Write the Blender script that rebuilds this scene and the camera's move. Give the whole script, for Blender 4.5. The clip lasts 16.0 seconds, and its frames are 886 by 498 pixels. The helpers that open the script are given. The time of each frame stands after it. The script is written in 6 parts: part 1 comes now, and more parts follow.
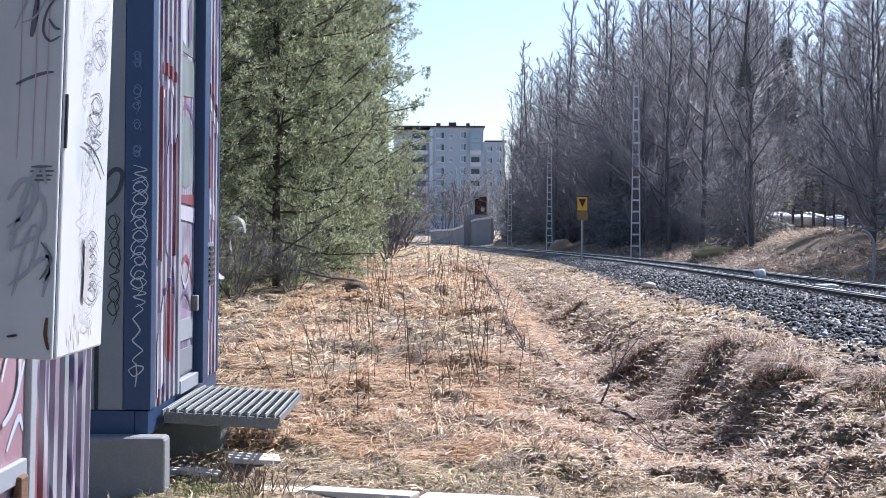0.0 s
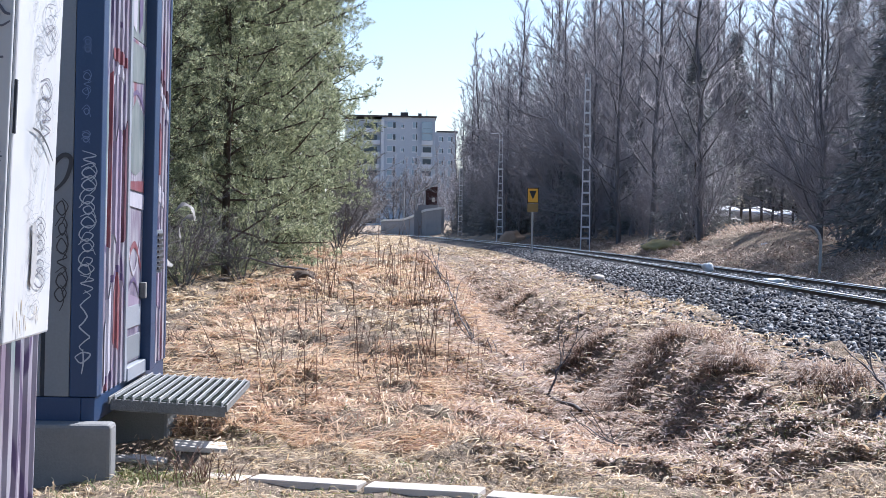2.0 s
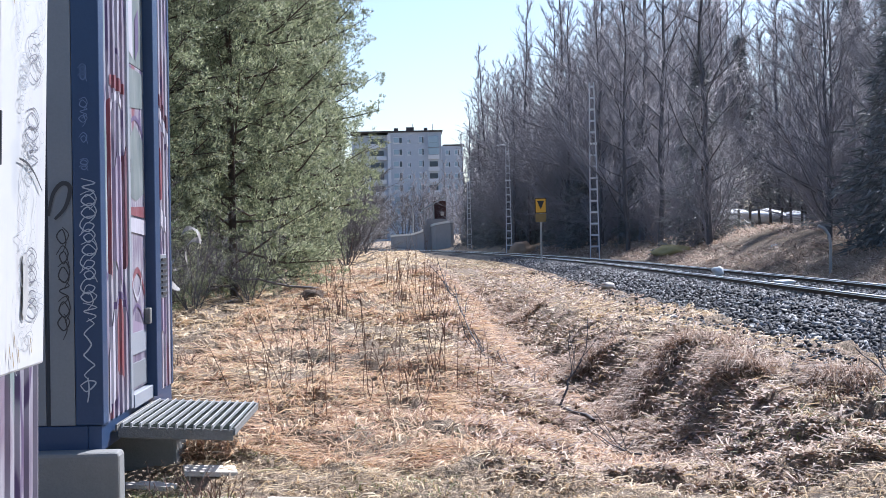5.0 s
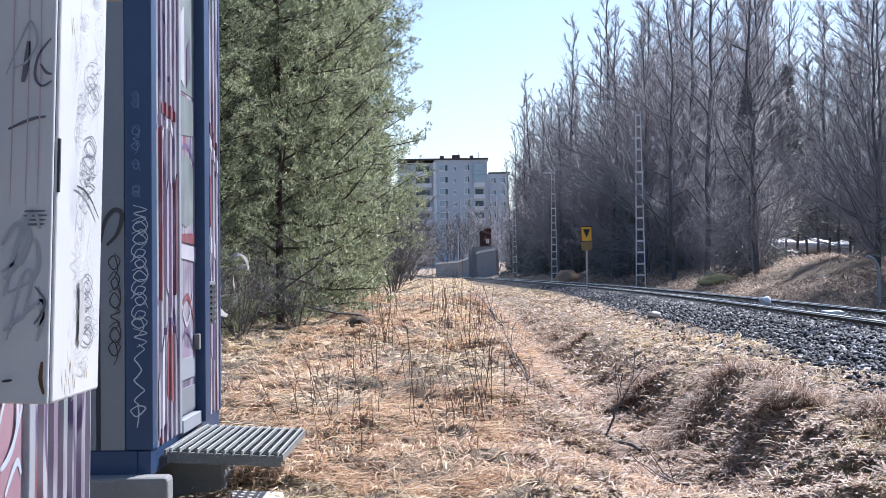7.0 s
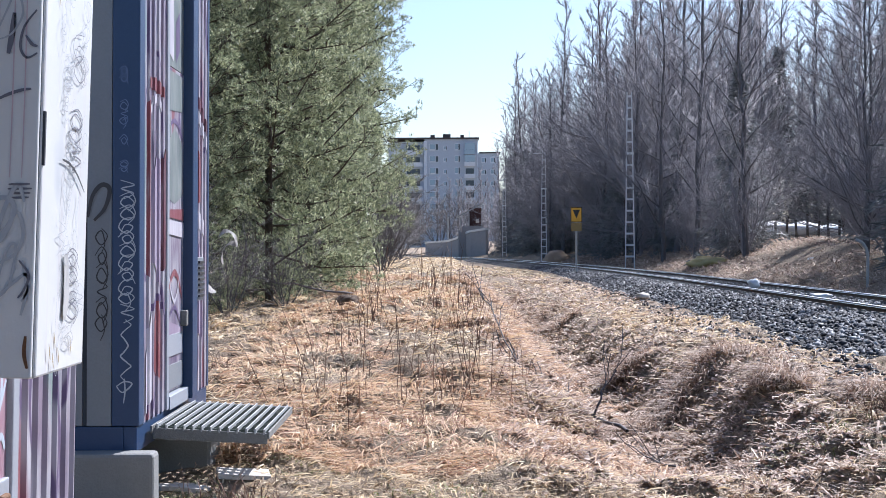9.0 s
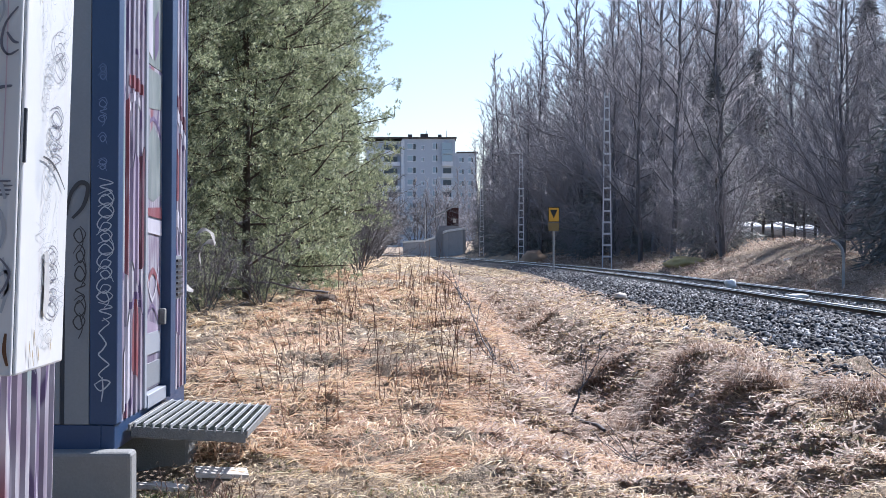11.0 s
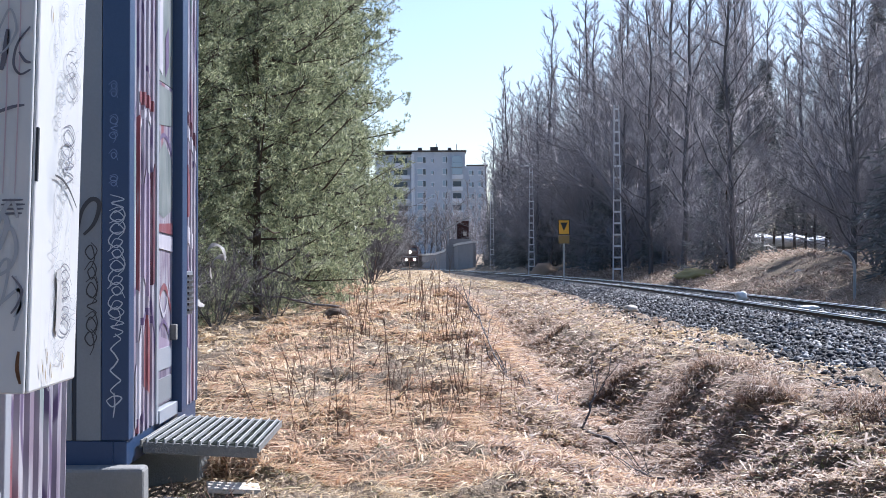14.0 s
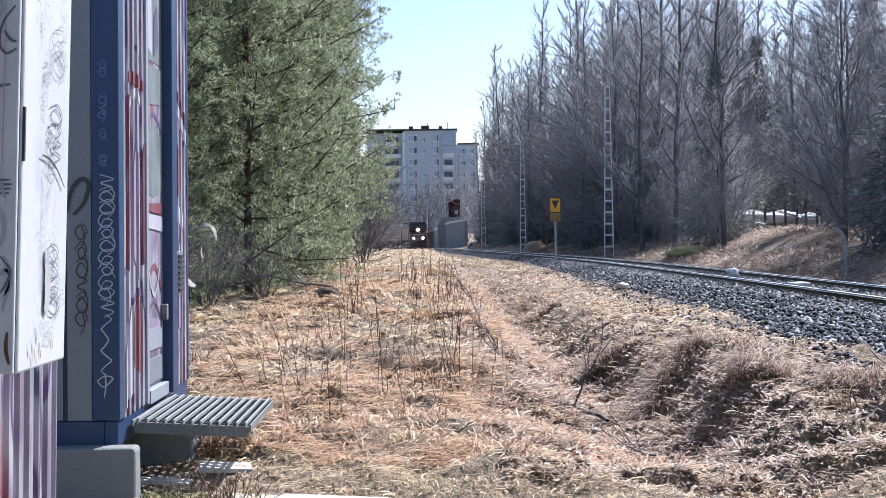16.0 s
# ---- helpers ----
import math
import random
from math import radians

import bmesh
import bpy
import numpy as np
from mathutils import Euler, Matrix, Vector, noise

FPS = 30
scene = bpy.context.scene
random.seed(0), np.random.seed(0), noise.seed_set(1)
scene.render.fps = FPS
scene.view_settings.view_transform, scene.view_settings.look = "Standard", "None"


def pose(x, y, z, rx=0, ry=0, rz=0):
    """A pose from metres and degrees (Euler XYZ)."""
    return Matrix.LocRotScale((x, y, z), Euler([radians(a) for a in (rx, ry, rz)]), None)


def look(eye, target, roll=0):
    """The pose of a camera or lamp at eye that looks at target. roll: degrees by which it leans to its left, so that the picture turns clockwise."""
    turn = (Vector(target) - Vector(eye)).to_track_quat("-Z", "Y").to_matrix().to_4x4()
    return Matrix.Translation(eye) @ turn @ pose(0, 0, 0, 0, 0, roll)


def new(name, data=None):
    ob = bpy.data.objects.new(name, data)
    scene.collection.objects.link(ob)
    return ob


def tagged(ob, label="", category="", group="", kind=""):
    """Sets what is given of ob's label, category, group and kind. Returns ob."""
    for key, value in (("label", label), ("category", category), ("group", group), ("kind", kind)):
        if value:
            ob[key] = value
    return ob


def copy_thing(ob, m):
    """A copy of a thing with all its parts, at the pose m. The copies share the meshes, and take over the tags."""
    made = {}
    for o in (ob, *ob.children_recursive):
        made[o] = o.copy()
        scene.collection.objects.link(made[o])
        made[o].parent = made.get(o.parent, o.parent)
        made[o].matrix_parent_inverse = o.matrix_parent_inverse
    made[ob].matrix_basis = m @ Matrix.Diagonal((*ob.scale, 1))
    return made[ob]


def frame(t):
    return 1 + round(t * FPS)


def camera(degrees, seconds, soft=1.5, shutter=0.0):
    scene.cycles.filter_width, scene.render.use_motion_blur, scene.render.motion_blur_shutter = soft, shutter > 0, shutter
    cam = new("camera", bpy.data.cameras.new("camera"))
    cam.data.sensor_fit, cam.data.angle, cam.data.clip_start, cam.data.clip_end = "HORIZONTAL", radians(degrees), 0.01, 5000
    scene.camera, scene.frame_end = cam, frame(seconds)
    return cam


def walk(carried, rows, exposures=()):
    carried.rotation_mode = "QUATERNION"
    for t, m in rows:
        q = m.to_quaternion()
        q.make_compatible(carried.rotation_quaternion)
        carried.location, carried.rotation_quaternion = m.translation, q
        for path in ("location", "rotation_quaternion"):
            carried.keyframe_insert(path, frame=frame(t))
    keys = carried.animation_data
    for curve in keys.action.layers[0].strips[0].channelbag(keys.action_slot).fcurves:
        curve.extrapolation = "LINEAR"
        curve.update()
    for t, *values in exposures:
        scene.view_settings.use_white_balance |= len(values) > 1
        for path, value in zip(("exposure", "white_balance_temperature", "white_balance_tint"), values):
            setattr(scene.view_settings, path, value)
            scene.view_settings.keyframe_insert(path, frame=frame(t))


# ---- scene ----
cam = camera(32.38, 16.0, soft=0.8)
walk(cam, [
    (0, look((-0.000, -0.000, 1.600), (-0.000, 19.999, 1.444), 0.17)),
    (0.5, look((0.002, -0.021, 1.605), (-0.114, 19.979, 1.588), -0.03)),
    (1, look((-0.003, -0.010, 1.604), (-0.094, 19.989, 1.599), -0.03)),
    (1.5, look((0.003, -0.006, 1.602), (0.187, 19.993, 1.510), 0.28)),
    (2, look((0.004, -0.024, 1.602), (0.657, 19.963, 1.324), 0.92)),
    (2.5, look((-0.026, -0.009, 1.592), (1.050, 19.955, 1.080), 1.58)),
    (3, look((-0.077, -0.025, 1.597), (1.259, 19.916, 0.840), 1.73)),
    (3.5, look((-0.016, -0.018, 1.603), (1.283, 19.919, 0.698), 1.06)),
    (4, look((0.067, 0.035, 1.596), (1.129, 19.989, 0.751), 0.16)),
    (4.5, look((0.073, 0.044, 1.606), (0.803, 20.023, 1.073), -0.81)),
    (5, look((0.057, 0.022, 1.608), (0.572, 20.015, 1.507), -1.22)),
    (5.2, look((0.050, 0.037, 1.604), (0.494, 20.031, 1.673), -1.35)),
    (7.3, look((0.035, -0.002, 1.614), (-0.068, 19.996, 1.885), -0.75)),
    (7.5, look((0.040, 0.004, 1.613), (-0.070, 20.002, 1.842), -0.71)),
    (8, look((0.040, 0.024, 1.609), (-0.070, 20.024, 1.734), -0.61)),
    (8.5, look((0.040, 0.023, 1.611), (-0.014, 20.023, 1.658), -0.42)),
    (9, look((0.041, 0.029, 1.610), (0.105, 20.029, 1.607), -0.23)),
    (9.5, look((0.038, 0.021, 1.611), (0.278, 20.019, 1.546), 0.02)),
    (9.7, look((0.035, 0.021, 1.608), (0.349, 20.018, 1.526), 0.16)),
    (11.8, look((0.028, 0.019, 1.607), (0.372, 20.016, 1.665), -0.17)),
    (12, look((0.029, 0.010, 1.613), (0.315, 20.008, 1.685), -0.20)),
    (12.5, look((0.028, 0.010, 1.613), (0.190, 20.009, 1.721), -0.33)),
    (13, look((0.030, 0.005, 1.610), (0.167, 20.004, 1.730), -0.34)),
    (13.5, look((0.032, 0.018, 1.614), (0.205, 20.016, 1.753), -0.30)),
    (14, look((0.029, 0.003, 1.616), (0.257, 20.001, 1.779), -0.35)),
    (14.5, look((0.028, -0.001, 1.616), (0.254, 19.997, 1.771), -0.47)),
    (15, look((0.035, 0.007, 1.613), (0.240, 20.006, 1.699), -0.63)),
    (15.5, look((0.031, 0.021, 1.612), (0.243, 20.020, 1.590), -0.68)),
    (16, look((0.036, 0.012, 1.613), (0.371, 20.008, 1.495), -0.68)),
])

# ---- daylight: high spring sun ahead and to the right ----
SUN_AZ, SUN_EL = 33.0, 42.0
world = bpy.data.worlds.new("daylight")
scene.world = world
world.use_nodes = True
wn = world.node_tree
sky = wn.nodes.new("ShaderNodeTexSky")
sky.sky_type, sky.sun_disc = "NISHITA", False
sky.sun_elevation, sky.sun_rotation = radians(SUN_EL), radians(SUN_AZ)
sky.air_density, sky.dust_density, sky.ozone_density = 1.0, 0.8, 1.6
wn.nodes["Background"].inputs["Strength"].default_value = 0.07
wn.links.new(sky.outputs[0], wn.nodes["Background"].inputs["Color"])
sun_data = bpy.data.lights.new("sun", "SUN")
sun_data.energy, sun_data.angle, sun_data.color = 5.0, radians(0.5), (1.0, 0.94, 0.86)
sun = new("sun", sun_data)
sun.matrix_world = look((math.sin(radians(SUN_AZ)) * 60, math.cos(radians(SUN_AZ)) * 60, 60 * math.tan(radians(SUN_EL))), (0, 0, 0))
scene.view_settings.exposure = 1.05
scene.view_settings.use_white_balance = True
scene.view_settings.white_balance_temperature, scene.view_settings.white_balance_tint = 5600, 13.5


# ---- materials ----
class Mat:
    """A small wrapper that wires one procedural surface."""

    def __init__(self, name, rough=0.7, metal=0.0):
        self.m = bpy.data.materials.new(name)
        self.m.use_nodes = True
        self.t = self.m.node_tree
        self.b = self.t.nodes["Principled BSDF"]
        self.b.inputs["Roughness"].default_value = rough
        self.b.inputs["Metallic"].default_value = metal
        self.co = self.t.nodes.new("ShaderNodeTexCoord").outputs["Object"]

    def node(self, kind, **ins):
        n = self.t.nodes.new(kind)
        for k, v in ins.items():
            key = k.replace("_", " ")
            if isinstance(v, bpy.types.NodeSocket):
                self.t.links.new(v, n.inputs[key])
            else:
                n.inputs[key].default_value = v
        return n

    def stretch(self, sx, sy, sz):
        n = self.node("ShaderNodeMapping", Vector=self.co)
        n.inputs["Scale"].default_value = (sx, sy, sz)
        return n.outputs[0]

    def noise(self, scale, detail=4.0, rough=0.6, co=None, lo=0.3, hi=0.7):
        n = self.node("ShaderNodeTexNoise", Vector=co or self.co, Scale=scale, Detail=detail, Roughness=rough)
        r = self.t.nodes.new("ShaderNodeMapRange")
        r.inputs[1].default_value, r.inputs[2].default_value = lo, hi
        self.t.links.new(n.outputs[0], r.inputs[0])
        return r.outputs[0]

    def mix(self, fac, a, b, blend="MIX"):
        n = self.t.nodes.new("ShaderNodeMix")
        n.data_type, n.blend_type = "RGBA", blend
        for sock, v in ((n.inputs[0], fac), (n.inputs[6], a), (n.inputs[7], b)):
            if isinstance(v, bpy.types.NodeSocket):
                self.t.links.new(v, sock)
            else:
                sock.default_value = v if isinstance(v, (int, float)) else (*v, 1)
        return n.outputs[2]

    def ramp(self, fac, stops):
        n = self.t.nodes.new("ShaderNodeValToRGB")
        while len(n.color_ramp.elements) < len(stops):
            n.color_ramp.elements.new(0.5)
        for e, (p, c) in zip(n.color_ramp.elements, stops):
            e.position, e.color = p, (*c, 1)
        self.t.links.new(fac, n.inputs[0])
        return n.outputs[0]

    def random(self):
        return self.t.nodes.new("ShaderNodeObjectInfo").outputs["Random"]

    def island(self):
        return self.t.nodes.new("ShaderNodeNewGeometry").outputs["Random Per Island"]

    def bump(self, height, strength=0.4, dist=0.02):
        n = self.node("ShaderNodeBump", Height=height, Strength=strength, Distance=dist)
        self.t.links.new(n.outputs[0], self.b.inputs["Normal"])

    def done(self, color, rough=None):
        if isinstance(color, bpy.types.NodeSocket):
            self.t.links.new(color, self.b.inputs["Base Color"])
        else:
            self.b.inputs["Base Color"].default_value = (*color, 1)
        if rough is not None:
            self.t.links.new(rough, self.b.inputs["Roughness"])
        return self.m


def speckled(name, a, b, scale=3.0, fine=40.0, rough=0.75, metal=0.0, bump=0.3, dist=0.01, detail=5.0):
    m = Mat(name, rough, metal)
    big, small = m.noise(scale, detail), m.noise(fine, 3.0)
    c = m.mix(big, a, b)
    c = m.mix(m.mix(0.5, small, big), c, tuple(0.75 * v for v in a))
    if bump:
        m.bump(small, bump, dist)
    return m.done(m.mix(0.55, m.mix(big, a, b), c))


def island_mat(name, stops, rough=0.8, translucent=0.0, sheen=0.0):
    m = Mat(name, rough)
    c = m.ramp(m.island(), stops)
    out = m.done(c)
    if translucent:
        t = m.node("ShaderNodeBsdfTranslucent", Color=c)
        mix = m.t.nodes.new("ShaderNodeMixShader")
        mix.inputs[0].default_value = translucent
        m.t.links.new(m.b.outputs[0], mix.inputs[1])
        m.t.links.new(t.outputs[0], mix.inputs[2])
        m.t.links.new(mix.outputs[0], m.t.nodes["Material Output"].inputs[0])
    return out


def earth_mat():
    m = Mat("dry_grass_ground", 0.95)
    big, mid = m.noise(0.35, 6.0, 0.65), m.noise(2.6, 5.0, 0.7)
    streak = m.noise(22.0, 4.0, 0.75, m.stretch(1.0, 0.35, 1.0))
    fine = m.noise(60.0, 3.0, 0.7)
    c = m.mix(big, (0.55, 0.40, 0.26), (0.42, 0.295, 0.185))
    c = m.mix(mid, c, (0.52, 0.41, 0.29))
    c = m.mix(streak, (0.09, 0.06, 0.04), c)
    c = m.mix(m.noise(9.0, 3.0, 0.6, None, 0.58, 0.8), c, (0.16, 0.15, 0.06))
    m.bump(m.mix(0.5, streak, fine), 0.9, 0.06)
    return m.done(c)


M_EARTH = earth_mat()
M_STRAW = island_mat("dry_straw", [(0.0, (0.20, 0.13, 0.08)), (0.2, (0.57, 0.415, 0.245)), (0.6, (0.75, 0.58, 0.37)), (0.9, (0.84, 0.71, 0.50)), (1.0, (0.20, 0.13, 0.08))], 0.7, 0.35)
M_RUST_GRASS = island_mat("russet_dead_grass", [(0.0, (0.28, 0.15, 0.10)), (0.5, (0.64, 0.43, 0.27)), (1.0, (0.79, 0.60, 0.41))], 0.75, 0.35)
M_GREEN_GRASS = island_mat("young_green_grass", [(0.0, (0.10, 0.13, 0.03)), (0.5, (0.18, 0.20, 0.06)), (1.0, (0.35, 0.30, 0.14))], 0.7, 0.3)
M_LITTER = island_mat("dead_leaves", [(0.0, (0.13, 0.08, 0.06)), (0.4, (0.32, 0.21, 0.16)), (0.75, (0.52, 0.38, 0.30)), (1.0, (0.74, 0.61, 0.50))], 0.7, 0.2)
M_STALK = island_mat("dead_stalks", [(0.0, (0.10, 0.055, 0.04)), (0.6, (0.21, 0.12, 0.08)), (1.0, (0.34, 0.22, 0.15))], 0.8)
M_STONE = island_mat("ballast_stone", [(0.0, (0.012, 0.012, 0.015)), (0.45, (0.036, 0.036, 0.042)), (0.72, (0.11, 0.11, 0.118)), (0.9, (0.28, 0.28, 0.285)), (1.0, (0.42, 0.41, 0.40))], 0.85)
M_BED = speckled("ballast_bed", (0.02, 0.02, 0.023), (0.045, 0.044, 0.045), 6.0, 30.0, 0.85, bump=1.0, dist=0.05)
M_CONCRETE = speckled("weathered_concrete", (0.20, 0.20, 0.195), (0.29, 0.285, 0.275), 2.5, 70.0, 0.9, bump=0.25)
M_LID = speckled("pale_concrete_lid", (0.60, 0.53, 0.46), (0.70, 0.64, 0.56), 4.0, 90.0, 0.9, bump=0.3)
M_GALV = speckled("galvanised_steel", (0.36, 0.37, 0.37), (0.48, 0.49, 0.49), 8.0, 60.0, 0.55, 0.35, bump=0.1)
M_DARKSTEEL = speckled("darkened_steel", (0.15, 0.15, 0.14), (0.26, 0.26, 0.25), 9, 50, 0.8, 0.1)
M_MAST = speckled("galvanised_mast_steel", (0.66, 0.66, 0.68), (0.78, 0.78, 0.80), 3.0, 30.0, 0.6, 0.2, bump=0.1)
M_RAIL = Mat("rusty_rail_steel", 0.6, 0.5).done((0.10, 0.065, 0.05))
M_RAILTOP = Mat("polished_rail_head", 0.34, 1.0).done((0.86, 0.86, 0.87))
M_SLEEPER = speckled("concrete_sleeper", (0.22, 0.20, 0.19), (0.30, 0.28, 0.26), 4.0, 60.0, 0.9)
M_BLUE = speckled("blue_painted_steel", (0.016, 0.046, 0.118), (0.024, 0.058, 0.14), 1.2, 50.0, 0.42, 0.0, bump=0.08)
M_GREYPANEL = speckled("grey_painted_panel", (0.20, 0.215, 0.235), (0.25, 0.265, 0.285), 1.0, 60.0, 0.5, bump=0.05)
# bark, twigs and willow kept lighter: the wood's haze is put into their colour
M_BARK = speckled("grey_brown_bark", (0.10, 0.098, 0.105), (0.17, 0.165, 0.172), 3.0, 30.0, 0.95, bump=0.6, dist=0.03)
M_TWIG = Mat("hazed_bare_twigs", 0.75).done((0.275, 0.258, 0.272))
M_WILLOW = Mat("hazed_willow_twigs", 0.8).done((0.24, 0.225, 0.238))
M_DARKTWIG = Mat("dark_shrub_twigs", 0.8).done((0.095, 0.085, 0.085))
M_PINEBARK = speckled("pine_bark", (0.05, 0.038, 0.03), (0.10, 0.07, 0.05), 4.0, 30.0, 0.95, bump=0.6, dist=0.03)
M_NEEDLE = island_mat("pine_needles", [(0.0, (0.05, 0.065, 0.045)), (0.4, (0.18, 0.21, 0.125)), (0.75, (0.34, 0.37, 0.205)), (1.0, (0.64, 0.66, 0.44))], 0.42, 0.5)
# spruce greyed and lightened, with the wood's haze in the needle colour
M_SPRUCE = island_mat("hazed_spruce_needles", [(0.0, (0.10, 0.11, 0.11)), (0.6, (0.18, 0.19, 0.19)), (1.0, (0.27, 0.28, 0.28))], 0.6, 0.25)
M_BLACK = Mat("black_paint", 0.5).done((0.02, 0.02, 0.022))
M_INK = Mat("black_marker", 0.5).done((0.035, 0.035, 0.04))
M_WHITEPAINT = Mat("white_spray_paint", 0.6).done((0.42, 0.47, 0.53))
M_YELLOW = Mat("yellow_sign_paint", 0.45).done((0.80, 0.42, 0.03))


# ---- building blocks ----
def obj_from(name, bm, mat, parent=None, label="", smooth=False):
    me = bpy.data.meshes.new(name)
    bm.to_mesh(me)
    bm.free()
    me.materials.append(mat)
    if smooth:
        me.polygons.foreach_set("use_smooth", [True] * len(me.polygons))
    ob = new(name, me)
    if parent is not None:
        ob.parent = parent
    return tagged(ob, label)


def part(name, bm, mat, parent, label="", smooth=False):
    return obj_from(name, bm, mat, parent, label, smooth)


def thing(name, label, category, group="", at=None):
    ob = new(name)
    ob.empty_display_size = 0.2
    if at is not None:
        ob.matrix_world = at
    return tagged(ob, label, category, group)


def box(bm, x0, x1, y0, y1, z0, z1, bevel=0.0):
    r = bmesh.ops.create_cube(bm, size=1.0, matrix=Matrix.Translation(((x0 + x1) / 2, (y0 + y1) / 2, (z0 + z1) / 2)) @ Matrix.Diagonal((x1 - x0, y1 - y0, z1 - z0, 1)))
    if bevel:
        es = list({e for v in r["verts"] for e in v.link_edges})
        bmesh.ops.bevel(bm, geom=es, offset=bevel, segments=2, affect="EDGES", profile=0.5)
    return bm


def boxed(x0, x1, y0, y1, z0, z1, bevel=0.0):
    return box(bmesh.new(), x0, x1, y0, y1, z0, z1, bevel)


def rod(bm, a, b, r0, r1=None, n=8):
    a, b = Vector(a), Vector(b)
    d = b - a
    m = Matrix.Translation((a + b) / 2) @ d.to_track_quat("Z", "Y").to_matrix().to_4x4()
    bmesh.ops.create_cone(bm, cap_ends=True, segments=n, radius1=r0, radius2=r0 if r1 is None else r1, depth=d.length, matrix=m)
    return bm


def tri_mesh(name, verts, tris, mats, ids=None, smooth=False):
    """One mesh out of vertex and triangle arrays."""
    me = bpy.data.meshes.new(name)
    v, f = np.asarray(verts, np.float32), np.asarray(tris, np.int32)
    me.vertices.add(len(v))
    me.vertices.foreach_set("co", v.ravel())
    me.loops.add(f.size)
    me.loops.foreach_set("vertex_index", f.ravel())
    me.polygons.add(len(f))
    me.polygons.foreach_set("loop_start", np.arange(0, f.size, 3, dtype=np.int32))
    for m in mats:
        me.materials.append(m)
    if ids is not None:
        me.polygons.foreach_set("material_index", np.asarray(ids, np.int32))
    if smooth:
        me.polygons.foreach_set("use_smooth", np.ones(len(f), bool))
    me.update(calc_edges=True)
    return me


def tubes(segs, sides=4):
    """Tapered tubes for rows of (p, q, r0, r1)."""
    s = np.asarray(segs, float).reshape(-1, 8)
    p, q, r0, r1 = s[:, :3], s[:, 3:6], s[:, 6], s[:, 7]
    d = q - p
    d /= np.linalg.norm(d, axis=1, keepdims=True) + 1e-9
    ref = np.where(np.abs(d[:, 2:]) > 0.9, [[1.0, 0, 0]], [[0, 0, 1.0]])
    u = np.cross(d, ref)
    u /= np.linalg.norm(u, axis=1, keepdims=True)
    w = np.cross(d, u)
    a = np.arange(sides) * 2 * np.pi / sides
    ring = u[:, None] * np.cos(a)[None, :, None] + w[:, None] * np.sin(a)[None, :, None]
    v = np.concatenate([p[:, None] + ring * r0[:, None, None], q[:, None] + ring * r1[:, None, None]], 1).reshape(-1, 3)
    i = np.arange(sides)
    j = (i + 1) % sides
    t = np.concatenate([np.stack([i, j, j + sides], 1), np.stack([i, j + sides, i + sides], 1)])
    f = (t[None] + (np.arange(len(s)) * 2 * sides)[:, None, None]).reshape(-1, 3)
    return v, f


def vnoise(x, y, seed=0):
    """Smooth value noise on numpy arrays, 0 to 1."""
    xi, yi = np.floor(x), np.floor(y)
    fx, fy = x - xi, y - yi
    fx, fy = fx * fx * (3 - 2 * fx), fy * fy * (3 - 2 * fy)

    def h(a, b):
        v = np.sin(a * 127.1 + b * 311.7 + seed * 74.7) * 43758.5453
        return v - np.floor(v)

    return (h(xi, yi) * (1 - fx) + h(xi + 1, yi) * fx) * (1 - fy) + (h(xi, yi + 1) * (1 - fx) + h(xi + 1, yi + 1) * fx) * fy


def step(a, b, v):
    t = np.clip((v - a) / (b - a), 0, 1)
    return t * t * (3 - 2 * t)


# ---- the lie of the land ----
def track_x(y):
    v = np.asarray(y, float) - 21.4
    return 8.3 + 0.0252 * v - v * v / 3767.0


def rail_z(y):
    return 0.6 - 0.24 * np.clip((np.asarray(y, float) - 60) / 190, 0, 1)


# matted grass humps that overhang the ditch: x, y, radius, height
TUSSOCKS = ((2.5, 16.6, 0.36, 0.06), (2.95, 17.3, 0.5, 0.10), (3.5, 17.5, 0.55, 0.09), (3.3, 14.4, 0.28, 0.07), (3.9, 13.2, 0.30, 0.08), (2.75, 21.4, 0.36, 0.09), (2.6, 33.0, 0.5, 0.12), (2.5, 37.5, 0.6, 0.16))


